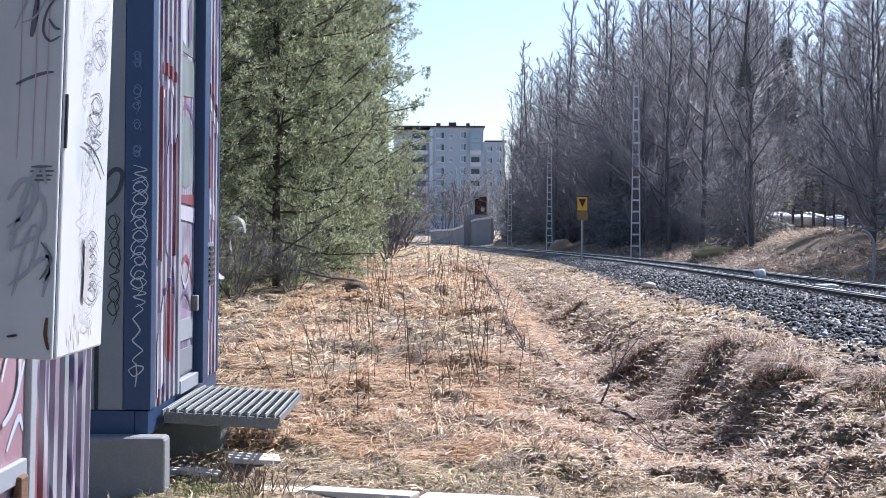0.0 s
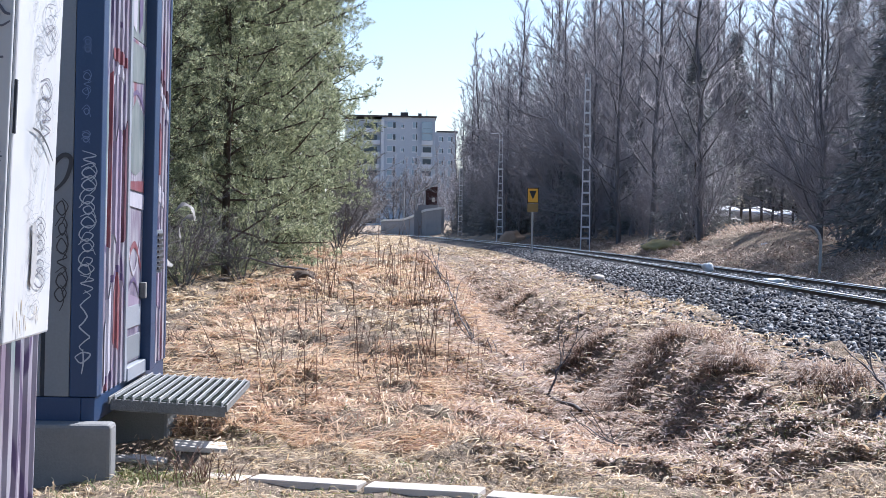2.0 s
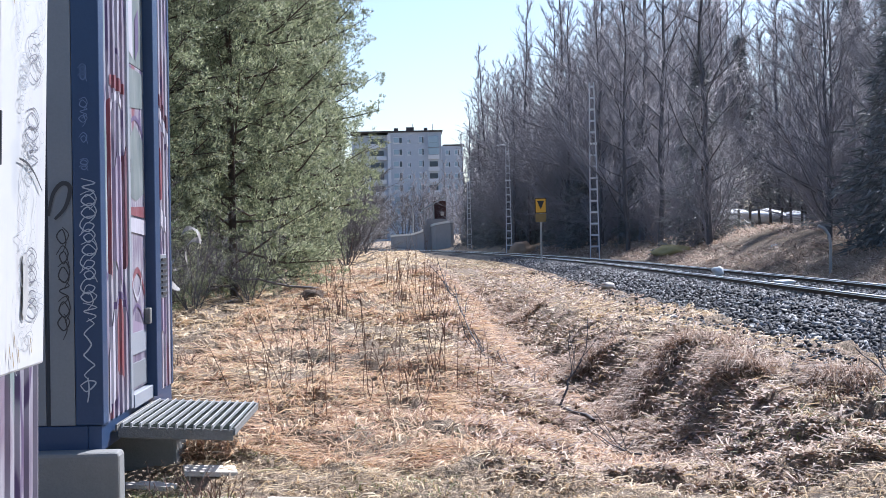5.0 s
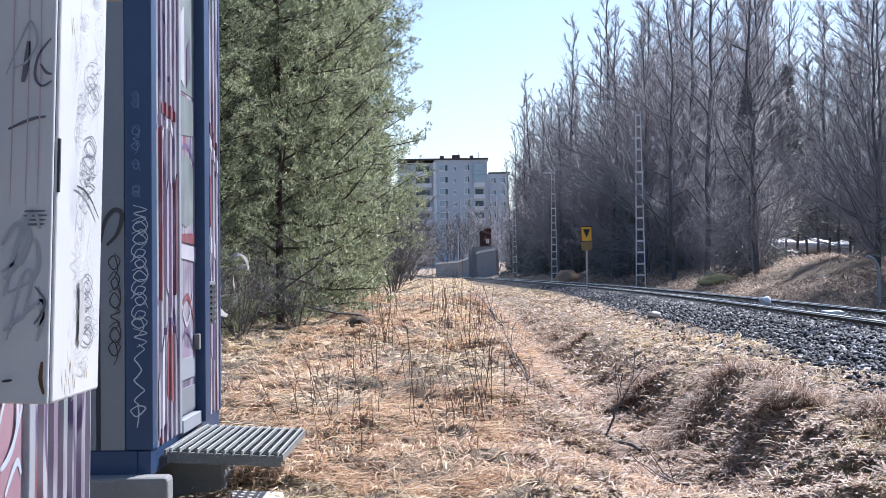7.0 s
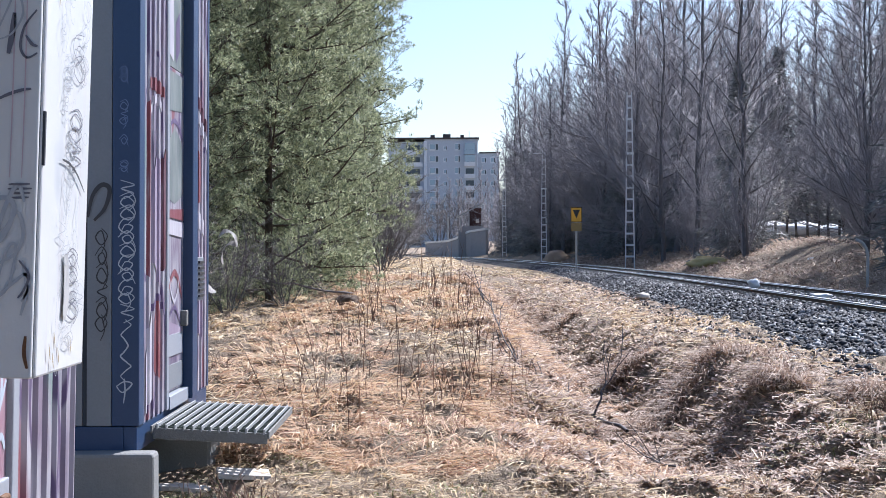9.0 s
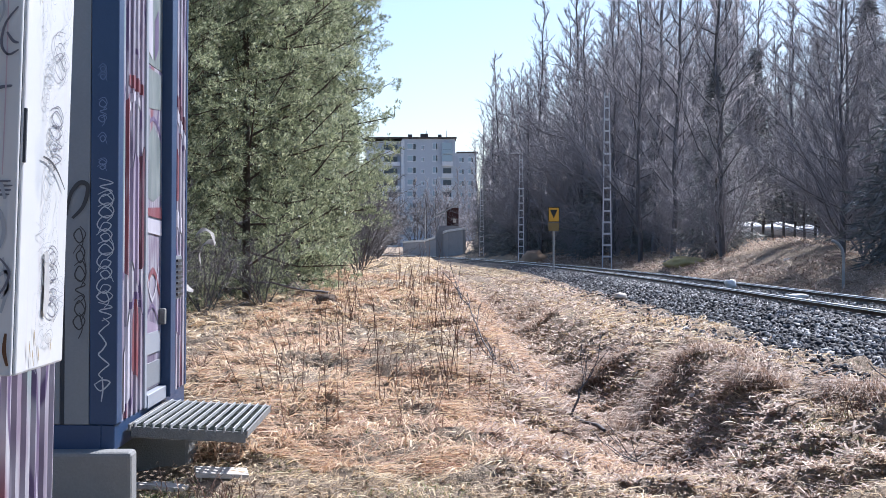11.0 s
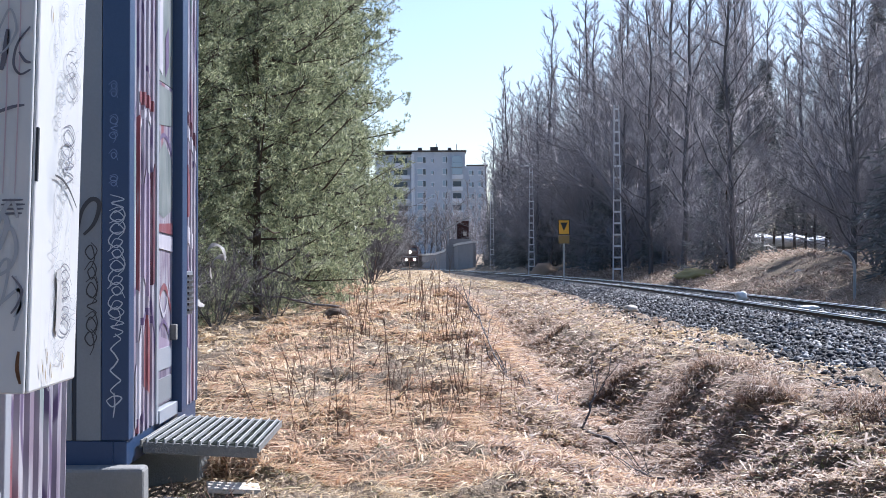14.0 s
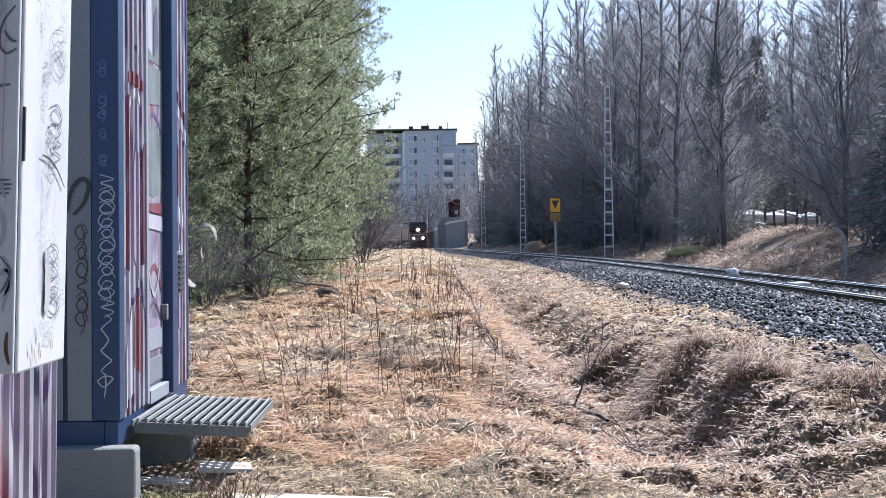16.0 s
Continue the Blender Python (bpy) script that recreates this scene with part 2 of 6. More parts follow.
def land(x, y, rough=True):
    x, y = np.asarray(x, float), np.asarray(y, float)
    tx = track_x(np.clip(y, -60, 420))
    left = np.interp(y, [0, 8, 11, 17, 25, 40, 60, 85, 130, 250], [-0.10, -0.10, 0.0, 0.31, 0.58, 0.84, 0.97, 1.0, 0.8, 0.1])
    ditch = np.minimum(2.1, tx - 5.2)
    sway = 0.9 * (vnoise(0 * x + 3.7, y * 0.32, 61) - 0.5) + 0.5 * (vnoise(x * 0.5, y * 0.9, 62) - 0.5)
    bottom = np.interp(y, [8, 10.5, 13, 30, 55, 80, 120], [-0.10, -0.08, -0.46, -0.36, 0.15, 0.4, 0.4])
    bank = np.interp(y, [0, 9, 13, 40, 90, 250], [-0.08, 0.0, 0.22, 0.2, 0.3, 0.1])
    for hx, hy, hr, hh in TUSSOCKS:
        bank = bank + hh * np.exp(-((((x - hx) / hr) ** 2 + ((y - hy) / (1.3 * hr)) ** 2) ** 1.6))
    bulge = 0.10 * np.exp(-(((x - 3.4) / 0.5) ** 2)) * np.exp(-(((y - 15.2) / 2.3) ** 2))
    z = left + (bottom - left) * step(0.12, 1.0, (x - (ditch - 2.0 + sway)) / (2.0 - sway))
    z = z + (bank + bulge - bottom) * step(0.2, 1.15, x - ditch)
    far = step(4.0, 9.5, x - tx)
    z = z + 0.42 * step(3.0, 4.8, x - tx) + far * 1.1 + step(10, 40, x - tx) * 2.2
    if rough:
        calm = 1 - 0.75 * np.exp(-(((y + 0.305 * x - 9.4) / 0.9) ** 2)) * step(4.5, 2.5, x)
        z = z + calm * ( (vnoise(x * 0.8, y * 0.8, 1) - 0.5) * 0.16 + (vnoise(x * 2.7, y * 2.7, 2) - 0.5) * 0.13 + (vnoise(x * 6, y * 5, 3) - 0.5) * 0.13 + (vnoise(x * 13, y * 11, 4) - 0.5) * 0.05 * step(45, 25, y))
        z = z + 0.13 * (vnoise(x * 1.5 + 9, y * 1.1, 51) - 0.45) * step(11.0, 13.0, y) * step(2.4, 1.4, x) * step(60, 30, y)
        z = z + far * (vnoise(x * 0.9, y * 0.6, 31) - 0.5) * 0.5
    z = np.where(np.abs(x - tx) < 3.0, np.minimum(z, 0.12), z)
    return z


def grid_axis(lo, hi, fine, reach):
    mid = list(np.arange(lo, hi, fine))
    a, s = [], fine
    v = hi
    while v < reach:
        a.append(v)
        s *= 1.06 if abs(s) < 0.5 else 1.25
        v += s
    b, s, v = [], fine, lo
    while v > -reach:
        s *= 1.06 if abs(s) < 0.5 else 1.25
        v -= s
        b.append(v)
    return np.array(b[::-1] + mid + a)


def build_ground():
    gx, gy = grid_axis(-4, 6, 0.07, 2500), grid_axis(6, 24, 0.09, 2500)
    X, Y = np.meshgrid(gx, gy)
    Z = land(X, Y)
    n, m = len(gx), len(gy)
    i = (np.arange(m - 1)[:, None] * n + np.arange(n - 1)[None]).ravel()
    tris = np.concatenate([np.stack([i, i + 1, i + n + 1], 1), np.stack([i, i + n + 1, i + n], 1)])
    me = tri_mesh("ground", np.stack([X, Y, Z], -1).reshape(-1, 3), tris, [M_EARTH], smooth=True)
    tagged(new("ground", me), "rough trackside ground of dry matted grass and earth with a ditch", "ground", kind="structure")


build_ground()


# ---- railway ----
def track_strip(offsets, heights, ys, mat, name):
    tx, tz = track_x(ys), rail_z(ys)
    n = len(offsets)
    v = np.stack([tx[:, None] + np.array(offsets)[None], np.repeat(ys[:, None], n, 1), tz[:, None] + np.array(heights)[None]], -1).reshape(-1, 3)
    i = (np.arange(len(ys) - 1)[:, None] * n + np.arange(n - 1)[None]).ravel()
    t = np.concatenate([np.stack([i, i + 1, i + n + 1], 1), np.stack([i, i + n + 1, i + n], 1)])
    return tri_mesh(name, v, t, [mat])


def build_track():
    ys = np.concatenate([np.arange(-40, 60, 1.0), np.arange(60, 440, 4.0)])
    tagged(new("ballast_bed", track_strip([-3.6, -3.1, -1.9, 1.9, 3.1, 3.7], [-0.62, -0.42, -0.17, -0.17, -0.42, -0.65], ys, M_BED, "ballast_bed")),
           "dark grey crushed-stone ballast bed under the track", "ballast", kind="structure")
    rail_track = thing("railway_track", "single railway track with shiny rails on concrete sleepers", "railway track")
    for side in (-0.797, 0.797):
        prof_x = [-0.075, -0.075, -0.01, -0.01, -0.036, -0.036, 0.036, 0.036, 0.01, 0.01, 0.075, 0.075]
        prof_z = [-0.172, -0.16, -0.145, -0.05, -0.04, -0.004, -0.004, -0.04, -0.05, -0.145, -0.16, -0.172]
        r = new("rail", track_strip([side + p for p in prof_x], prof_z, ys, M_RAIL, "rail"))
        r.parent = rail_track
        h = new("rail_head", track_strip([side - 0.038, side - 0.034, side - 0.022, side + 0.022, side + 0.034, side + 0.038], [-0.034, -0.012, 0.001, 0.001, -0.012, -0.034], ys, M_RAILTOP, "rail_head"))
        h.parent = r
        tagged(h, "bright worn running surface")
    bm = bmesh.new()
    box(bm, -1.3, 1.3, -0.13, 0.13, -0.36, -0.175, 0.015)
    for s in (-0.797, 0.797):
        for o in (-0.12, 0.12):
            box(bm, s + o - 0.035, s + o + 0.035, -0.06, 0.06, -0.175, -0.092)
    me = bpy.data.meshes.new("sleeper")
    bm.to_mesh(me)
    bm.free()
    me.materials.append(M_SLEEPER)
    for k in range(285):
        y = -8.0 + 0.61 * k
        ob = new("sleeper", me)
        ob.parent = rail_track
        slope = math.atan(0.0252 - 2 * (y - 21.4) / 3767.0)
        ob.matrix_basis = Matrix.Translation((float(track_x(y)), y, float(rail_z(y)))) @ Matrix.Rotation(-slope, 4, "Z")


def scatter_stones(name, count, place, lo, hi, mat, label, seed):
    """Loose angular stones, each a squashed and jittered octahedron."""
    g = np.random.RandomState(seed)
    base = np.array([(1, 0, 0), (-1, 0, 0), (0, 1, 0), (0, -1, 0), (0, 0, 1), (0, 0, -1)], float)
    tri = np.array([(0, 2, 4), (2, 1, 4), (1, 3, 4), (3, 0, 4), (2, 0, 5), (1, 2, 5), (3, 1, 5), (0, 3, 5)])
    c = place(g, count)
    n = len(c)
    v = base[None] * g.uniform(0.65, 1.25, (n, 6, 3)) + g.uniform(-0.28, 0.28, (n, 6, 3))
    a = g.uniform(0, 6.28, n)
    ca, sa = np.cos(a)[:, None], np.sin(a)[:, None]
    x, y, z = v[..., 0] * ca - v[..., 1] * sa, v[..., 0] * sa + v[..., 1] * ca, v[..., 2] * 0.75
    tilt = g.uniform(-0.7, 0.7, n)
    ct, st = np.cos(tilt)[:, None], np.sin(tilt)[:, None]
    x, z = x * ct - z * st, x * st + z * ct
    size = g.uniform(lo, hi, n)[:, None, None]
    v = np.stack([x, y, z], -1) * size + c[:, None]
    f = (tri[None] + (np.arange(n) * 6)[:, None, None]).reshape(-1, 3)
    return tagged(new(name, tri_mesh(name, v.reshape(-1, 3), f, [mat])), label, "gravel", kind="stuff")


def on_ballast(g, n):
    y = np.where(g.uniform(0, 1, n) < 0.12, g.uniform(-6, 11, n), 11 + 95 * g.uniform(0, 1, n) ** 1.7)
    o = g.uniform(-3.55, 2.6, n)
    h = np.interp(o, [-3.6, -3.1, -1.9, 1.9, 3.1], [-0.60, -0.41, -0.165, -0.165, -0.4]) + g.uniform(-0.01, 0.02, n)
    keep = (np.abs(np.abs(o) - 0.797) > 0.10)
    return np.stack([track_x(y) + o, y, rail_z(y) + h], 1)[keep]


def on_toe(g, n):
    y = 12 + 50 * g.uniform(0, 1, n) ** 1.5
    o = -3.4 - np.abs(g.normal(0, 0.45, n))
    x = track_x(y) + o
    return np.stack([x, y, land(x, y) + 0.01], 1)


build_track()
scatter_stones("ballast_gravel", 60000, on_ballast, 0.032, 0.072, M_STONE, "loose dark grey crushed ballast stones beside the rails", 3)
scatter_stones("spilled_ballast_gravel", 2500, on_toe, 0.02, 0.05, M_STONE, "stray ballast stones spilled onto the dry grass", 4)


def lattice_mast(at, height, lean, label):
    """Ladder-like mast: two channel legs that close in towards the top, flat battens between."""
    mast = thing("catenary_mast", label, "railway mast", "masts along the track", at)
    w0, w1 = 0.27, 0.13
    for s in (-1, 1):
        bm = bmesh.new()
        vs = []
        for z, w in ((-0.6, w0), (height, w1)):
            for dx, dy in ((-0.035, -0.07), (0.035, -0.07), (0.035, 0.07), (-0.035, 0.07)):
                vs.append(bm.verts.new((s * w + dx, dy, z)))
        for i in range(4):
            bm.faces.new((vs[i], vs[(i + 1) % 4], vs[4 + (i + 1) % 4], vs[4 + i]))
        bm.faces.new(vs[4:])
        part("leg", bm, M_MAST, mast)
    n = 15
    for k in range(n):
        z = 0.25 + (height - 0.5) * k / (n - 1)
        w = w0 + (w1 - w0) * z / height
        for y in (-0.078, 0.072):
            part("batten", boxed(-w - 0.03, w + 0.03, y, y + 0.008, z - 0.055, z + 0.055), M_MAST, mast)
    part("footing", boxed(-0.36, 0.36, -0.2, 0.2, -1.1, -0.5, 0.03), M_CONCRETE, mast, "concrete mast footing")
    part("band", boxed(-0.25, 0.25, -0.085, 0.085, height * 0.63, height * 0.63 + 0.12), M_LIDWHITE, mast, "white marker band")
    return mast


M_LIDWHITE = Mat("white_enamel", 0.4).done((0.8, 0.8, 0.8))
for mx, my, mz, mh in ((12.45, 36.0, 0.74, 10.0), (11.42, 90.5, 0.86, 10.0), (10.1, 145.0, 0.85, 10.1), (8.82, 202.0, 0.85, 10.1), (7.9, 256.0, 0.6, 8.5)):
    mast = lattice_mast(pose(mx, my, mz, 0, 0, -8), mh, 0, "tall galvanised steel ladder-type railway mast beside the track")
    if my > 140:
        part("arm", rod(bmesh.new(), (-0.1, 0, mh * (0.45 if my > 250 else 0.97)), (0.9 if my > 250 else -1.0, 0, mh * (0.45 if my > 250 else 0.97)), 0.06, 0.04), M_MAST, mast)


def speed_sign():
    s = thing("railway_sign", "yellow railway sign with a black downward triangle on a thin post", "sign", at=pose(6.5, 71.3, 0.8))
    part("post", rod(bmesh.new(), (0, 0, -0.3), (0, 0, 2.6), 0.045), M_GALV, s)
    plate = part("plate", boxed(-0.27, 0.27, -0.07, -0.05, 2.02, 2.74, 0.006), M_YELLOW, s, "yellow square sign plate")
    for x0, x1, z0, z1 in ((-0.27, 0.27, 2.70, 2.74), (-0.27, 0.27, 2.02, 2.06), (-0.27, -0.235, 2.06, 2.70), (0.235, 0.27, 2.06, 2.70)):
        part("border", boxed(x0, x1, -0.076, -0.07, z0, z1), M_BLACK, plate)
    bm = bmesh.new()
    f = [bm.verts.new(p) for p in ((-0.17, -0.078, 2.60), (0.17, -0.078, 2.60), (0.0, -0.078, 2.20))]
    b = [bm.verts.new(p) for p in ((-0.17, -0.071, 2.60), (0.17, -0.071, 2.60), (0.0, -0.071, 2.20))]
    bm.faces.new(f)
    for i in range(3):
        bm.faces.new((f[i], b[i], b[(i + 1) % 3], f[(i + 1) % 3]))
    part("triangle", bm, M_BLACK, plate, "black downward triangle")
    part("lower_plate", boxed(-0.25, 0.25, -0.07, -0.05, 1.62, 2.0, 0.006), M_OCHRE, s, "faded ochre lower plate")


M_OCHRE = speckled("faded_ochre_paint", (0.26, 0.18, 0.06), (0.34, 0.24, 0.09), 4, 40, 0.6)
speed_sign()


# ---- equipment cabins ----
def corrugated_mat():
    """Ribbed sheet under old, washed-out paint: lilac, grey and pale areas with thin runs."""
    m = Mat("graffiti_covered_sheet", 0.42)
    a = m.noise(1.6, 3.0, 0.55, m.stretch(1.0, 1.6, 0.45), 0.3, 0.7)
    c = m.ramp(a, [(0.0, (0.11, 0.085, 0.14)), (0.3, (0.23, 0.20, 0.26)), (0.55, (0.36, 0.35, 0.39)), (0.75, (0.20, 0.155, 0.215)), (1.0, (0.44, 0.43, 0.46))])
    c = m.mix(m.noise(1.1, 2.0, 0.4, m.stretch(1.0, 2.2, 0.4), 0.62, 0.66), c, (0.22, 0.07, 0.09))
    c = m.mix(m.noise(1.4, 2.0, 0.4, m.stretch(1.3, 1.7, 0.5), 0.64, 0.69), c, (0.20, 0.27, 0.26))
    edge = m.ramp(m.noise(1.5, 1.5, 0.4, m.stretch(1.0, 1.4, 0.4), 0.2, 0.8), [(0.0, (0, 0, 0)), (0.44, (0, 0, 0)), (0.45, (1, 1, 1)), (0.475, (1, 1, 1)), (0.485, (0, 0, 0))])
    c = m.mix(edge, c, (0.09, 0.06, 0.14))
    drip = m.noise(34.0, 3.0, 0.6, m.stretch(1.0, 1.0, 0.03), 0.5, 0.8)
    c = m.mix(m.mix(0.5, drip, (0, 0, 0)), c, (0.24, 0.19, 0.26))
    c = m.mix(m.noise(26.0, 2.0, 0.6, m.stretch(1.0, 1.0, 0.05), 0.64, 0.72), c, (0.55, 0.53, 0.57))
    m.bump(m.noise(40, 3), 0.06, 0.01)
    return m.done(c)


M_GRAFF = corrugated_mat()


def white_cabinet_mat():
    m = Mat("white_cabinet_enamel", 0.4)
    grime = m.noise(2.0, 5.0, 0.6)
    streak = m.noise(14.0, 3.0, 0.6, m.stretch(1, 1, 0.06), 0.55, 0.85)
    c = m.mix(grime, (0.67, 0.67, 0.66), (0.58, 0.59, 0.59))
    c = m.mix(m.mix(0.6, streak, (0, 0, 0)), c, (0.50, 0.40, 0.42))
    c = m.mix(m.noise(3.0, 2.0, 0.5, None, 0.68, 0.8), c, (0.48, 0.50, 0.52))
    m.bump(m.noise(60, 2), 0.04, 0.004)
    return m.done(c)


M_ENAMEL = white_cabinet_mat()
M_SEAM = Mat("dark_rubber_seam", 0.7).done((0.03, 0.035, 0.045))
M_PINK = speckled("pink_sprayed_panel", (0.42, 0.30, 0.34), (0.26, 0.11, 0.16), 2.4, 30, 0.45, bump=0.05)
M_RUST = speckled("rust_stain", (0.12, 0.06, 0.03), (0.2, 0.10, 0.05), 12, 60, 0.9)


def ribbed(x, y0, y1, z0, z1, pitch, depth, thick=0.03):
    """Trapezoid-ribbed sheet in the plane x, facing +x, between y0 and y1."""
    bm = bmesh.new()
    ys, xs = [], []
    y = y0
    while y < y1 - 1e-6:
        for d, o in ((0.0, 0.0), (0.42, 0.0), (0.5, depth), (0.92, depth)):
            if y + d * pitch < y1:
                ys.append(y + d * pitch)
                xs.append(x - o)
        y += pitch
    ys.append(y1)
    xs.append(x)
    lo = [bm.verts.new((a, b, z0)) for a, b in zip(xs, ys)]
    hi = [bm.verts.new((a, b, z1)) for a, b in zip(xs, ys)]
    lob = [bm.verts.new((x - depth - thick, b, z0)) for b in (y0, y1)]
    hib = [bm.verts.new((x - depth - thick, b, z1)) for b in (y0, y1)]
    for i in range(len(ys) - 1):
        bm.faces.new((lo[i], lo[i + 1], hi[i + 1], hi[i]))
    bm.faces.new((lob[0], lo[0], hi[0], hib[0]))
    bm.faces.new((lo[-1], lob[1], hib[1], hi[-1]))
    bm.faces.new((lob[1], lob[0], hib[0], hib[1]))
    return bm


LIFTS = [0]


def ribbon(points, width, face="x", at=0.0, lift=0.0025):
    """A stroke of paint laid along points on an upright face: (across, up) pairs."""
    bm = bmesh.new()
    LIFTS[0] += 1
    lift += 0.0005 * (LIFTS[0] % 14)
    rough = [Vector(p) for p in points]
    pts = []
    for i in range(len(rough) - 1):
        a, b, c, d = rough[max(i - 1, 0)], rough[i], rough[i + 1], rough[min(i + 2, len(rough) - 1)]
        for j in range(5 if len(rough) < 12 else 2):
            t = j / (5 if len(rough) < 12 else 2)
            pts.append(0.5 * (2 * b + (c - a) * t + (2 * a - 5 * b + 4 * c - d) * t * t + (3 * b - a - 3 * c + d) * t ** 3))
    pts.append(rough[-1])
    L, R = [], []
    for i, p in enumerate(pts):
        d = (pts[min(i + 1, len(pts) - 1)] - pts[max(i - 1, 0)])
        n = Vector((-d.y, d.x))
        taper = 0.55 + 0.45 * math.sin(math.pi * min(1, max(0, i / max(1, len(pts) - 1))))
        n = n.normalized() * width * taper / 2 if n.length > 1e-9 else Vector((width / 2, 0))
        for store, q in ((L, p + n), (R, p - n)):
            store.append(bm.verts.new((at + lift, q.x, q.y) if face == "x" else (q.x, at - lift, q.y)))
    for i in range(len(pts) - 1):
        bm.faces.new((L[i], L[i + 1], R[i + 1], R[i]))
    return bm


def wiggle(rng, across, z_top, z_bottom, w, loops, kind="loop"):
    """Invented scribble that runs down a face."""
    out = []
    n = loops * 14
    for i in range(n + 1):
        f = i / n
        z = z_top + (z_bottom - z_top) * f
        a = f * loops * 2 * math.pi
        amp = w * (0.75 + 0.25 * math.sin(3.1 * f * loops + rng))
        if kind == "loop":
            out.append((across + amp * math.cos(a), z + 0.55 * abs(z_top - z_bottom) / loops * math.sin(a)))
        else:
            out.append((across + amp * (2 / math.pi) * math.asin(math.sin(a)), z))
    return out


LOOPS = (
    ((0.1, 0.2), (0.7, 0.0), (1.0, 0.45), (0.6, 0.8), (0.15, 0.55), (0.5, 0.2), (0.95, 0.6), (0.6, 1.0)),
    ((0.0, 0.4), (0.5, 0.05), (0.9, 0.35), (0.55, 0.75), (0.25, 0.45), (0.65, 0.3), (1.0, 0.9)),
    ((0.9, 0.0), (0.3, 0.1), (0.05, 0.55), (0.5, 0.85), (0.85, 0.5), (0.4, 0.4), (0.1, 1.0)),
    ((0.15, 0.0), (0.95, 0.25), (0.2, 0.45), (0.9, 0.7), (0.35, 1.0)),
    ((0.5, 0.0), (0.95, 0.3), (0.5, 0.65), (0.05, 0.35), (0.5, 0.1), (0.75, 0.6), (0.45, 1.0)),
)


def tag_row(order, a0, a1, z_top, z_bottom, skew=0.0):
    """Meaningless looped strokes stacked down a face, one polyline each."""
    n = len(order)
    rows = []
    for i, k in enumerate(order):
        zt = z_top + (z_bottom - z_top) * i / n
        zb = z_top + (z_bottom - z_top) * (i + 1.5) / n
        rows.append([(a0 + (a1 - a0) * u + skew * v, zt + (zb - zt) * v) for u, v in LOOPS[k % 5]])
    return rows


def rib_depth(y, y0, pitch, depth):
    f = ((y - y0) / pitch) % 1.0
    return float(np.interp(f, (0.0, 0.42, 0.5, 0.92, 1.0), (0.0, 0.0, depth, depth, 0.0)))


def paint_area(low, high, x, mat, parent, ribs=None, lift=0.003):
    """Sprayed area on an upright side, between a lower and an upper outline of (y, z); it follows the ribs."""
    LIFTS[0] += 1
    lift += 0.0006 * (LIFTS[0] % 9)
    ya, yb = low[0][0], low[-1][0]
    ys = set(np.linspace(ya, yb, 13))
    if ribs:
        y0, pitch, depth = ribs
        for k in range(40):
            for d in (0.0, 0.42, 0.5, 0.92):
                if ya < y0 + (k + d) * pitch < yb:
                    ys.add(y0 + (k + d) * pitch)
    bm = bmesh.new()
    prev = None
    for y in sorted(ys):
        xx = x + lift - (rib_depth(y, *ribs) if ribs else 0.0)
        zl, zh = (float(np.interp(y, [q[0] for q in o], [q[1] for q in o])) for o in (low, high))
        pair = (bm.verts.new((xx, y, zl)), bm.verts.new((xx, y, max(zh, zl + 0.002))))
        if prev:
            bm.faces.new((prev[0], pair[0], pair[1], prev[1]))
        prev = pair
    return part("sprayed_area", bm, mat, parent)


def paint_arch(ya, yb, z, rise, width, x, mat, parent, ribs=None):
    low = [(ya + (yb - ya) * i / 8, z + rise * math.sin(math.pi * i / 8)) for i in range(9)]
    return paint_area(low, [(y, q + width) for y, q in low], x, mat, parent, ribs)


def leaning(ob, pivot, degrees):
    """Tilt a thing sideways about a foot of its own."""
    ob.matrix_world = Matrix.Translation(pivot) @ Matrix.Rotation(radians(degrees), 4, "Y") @ Matrix.Translation(-Vector(pivot))


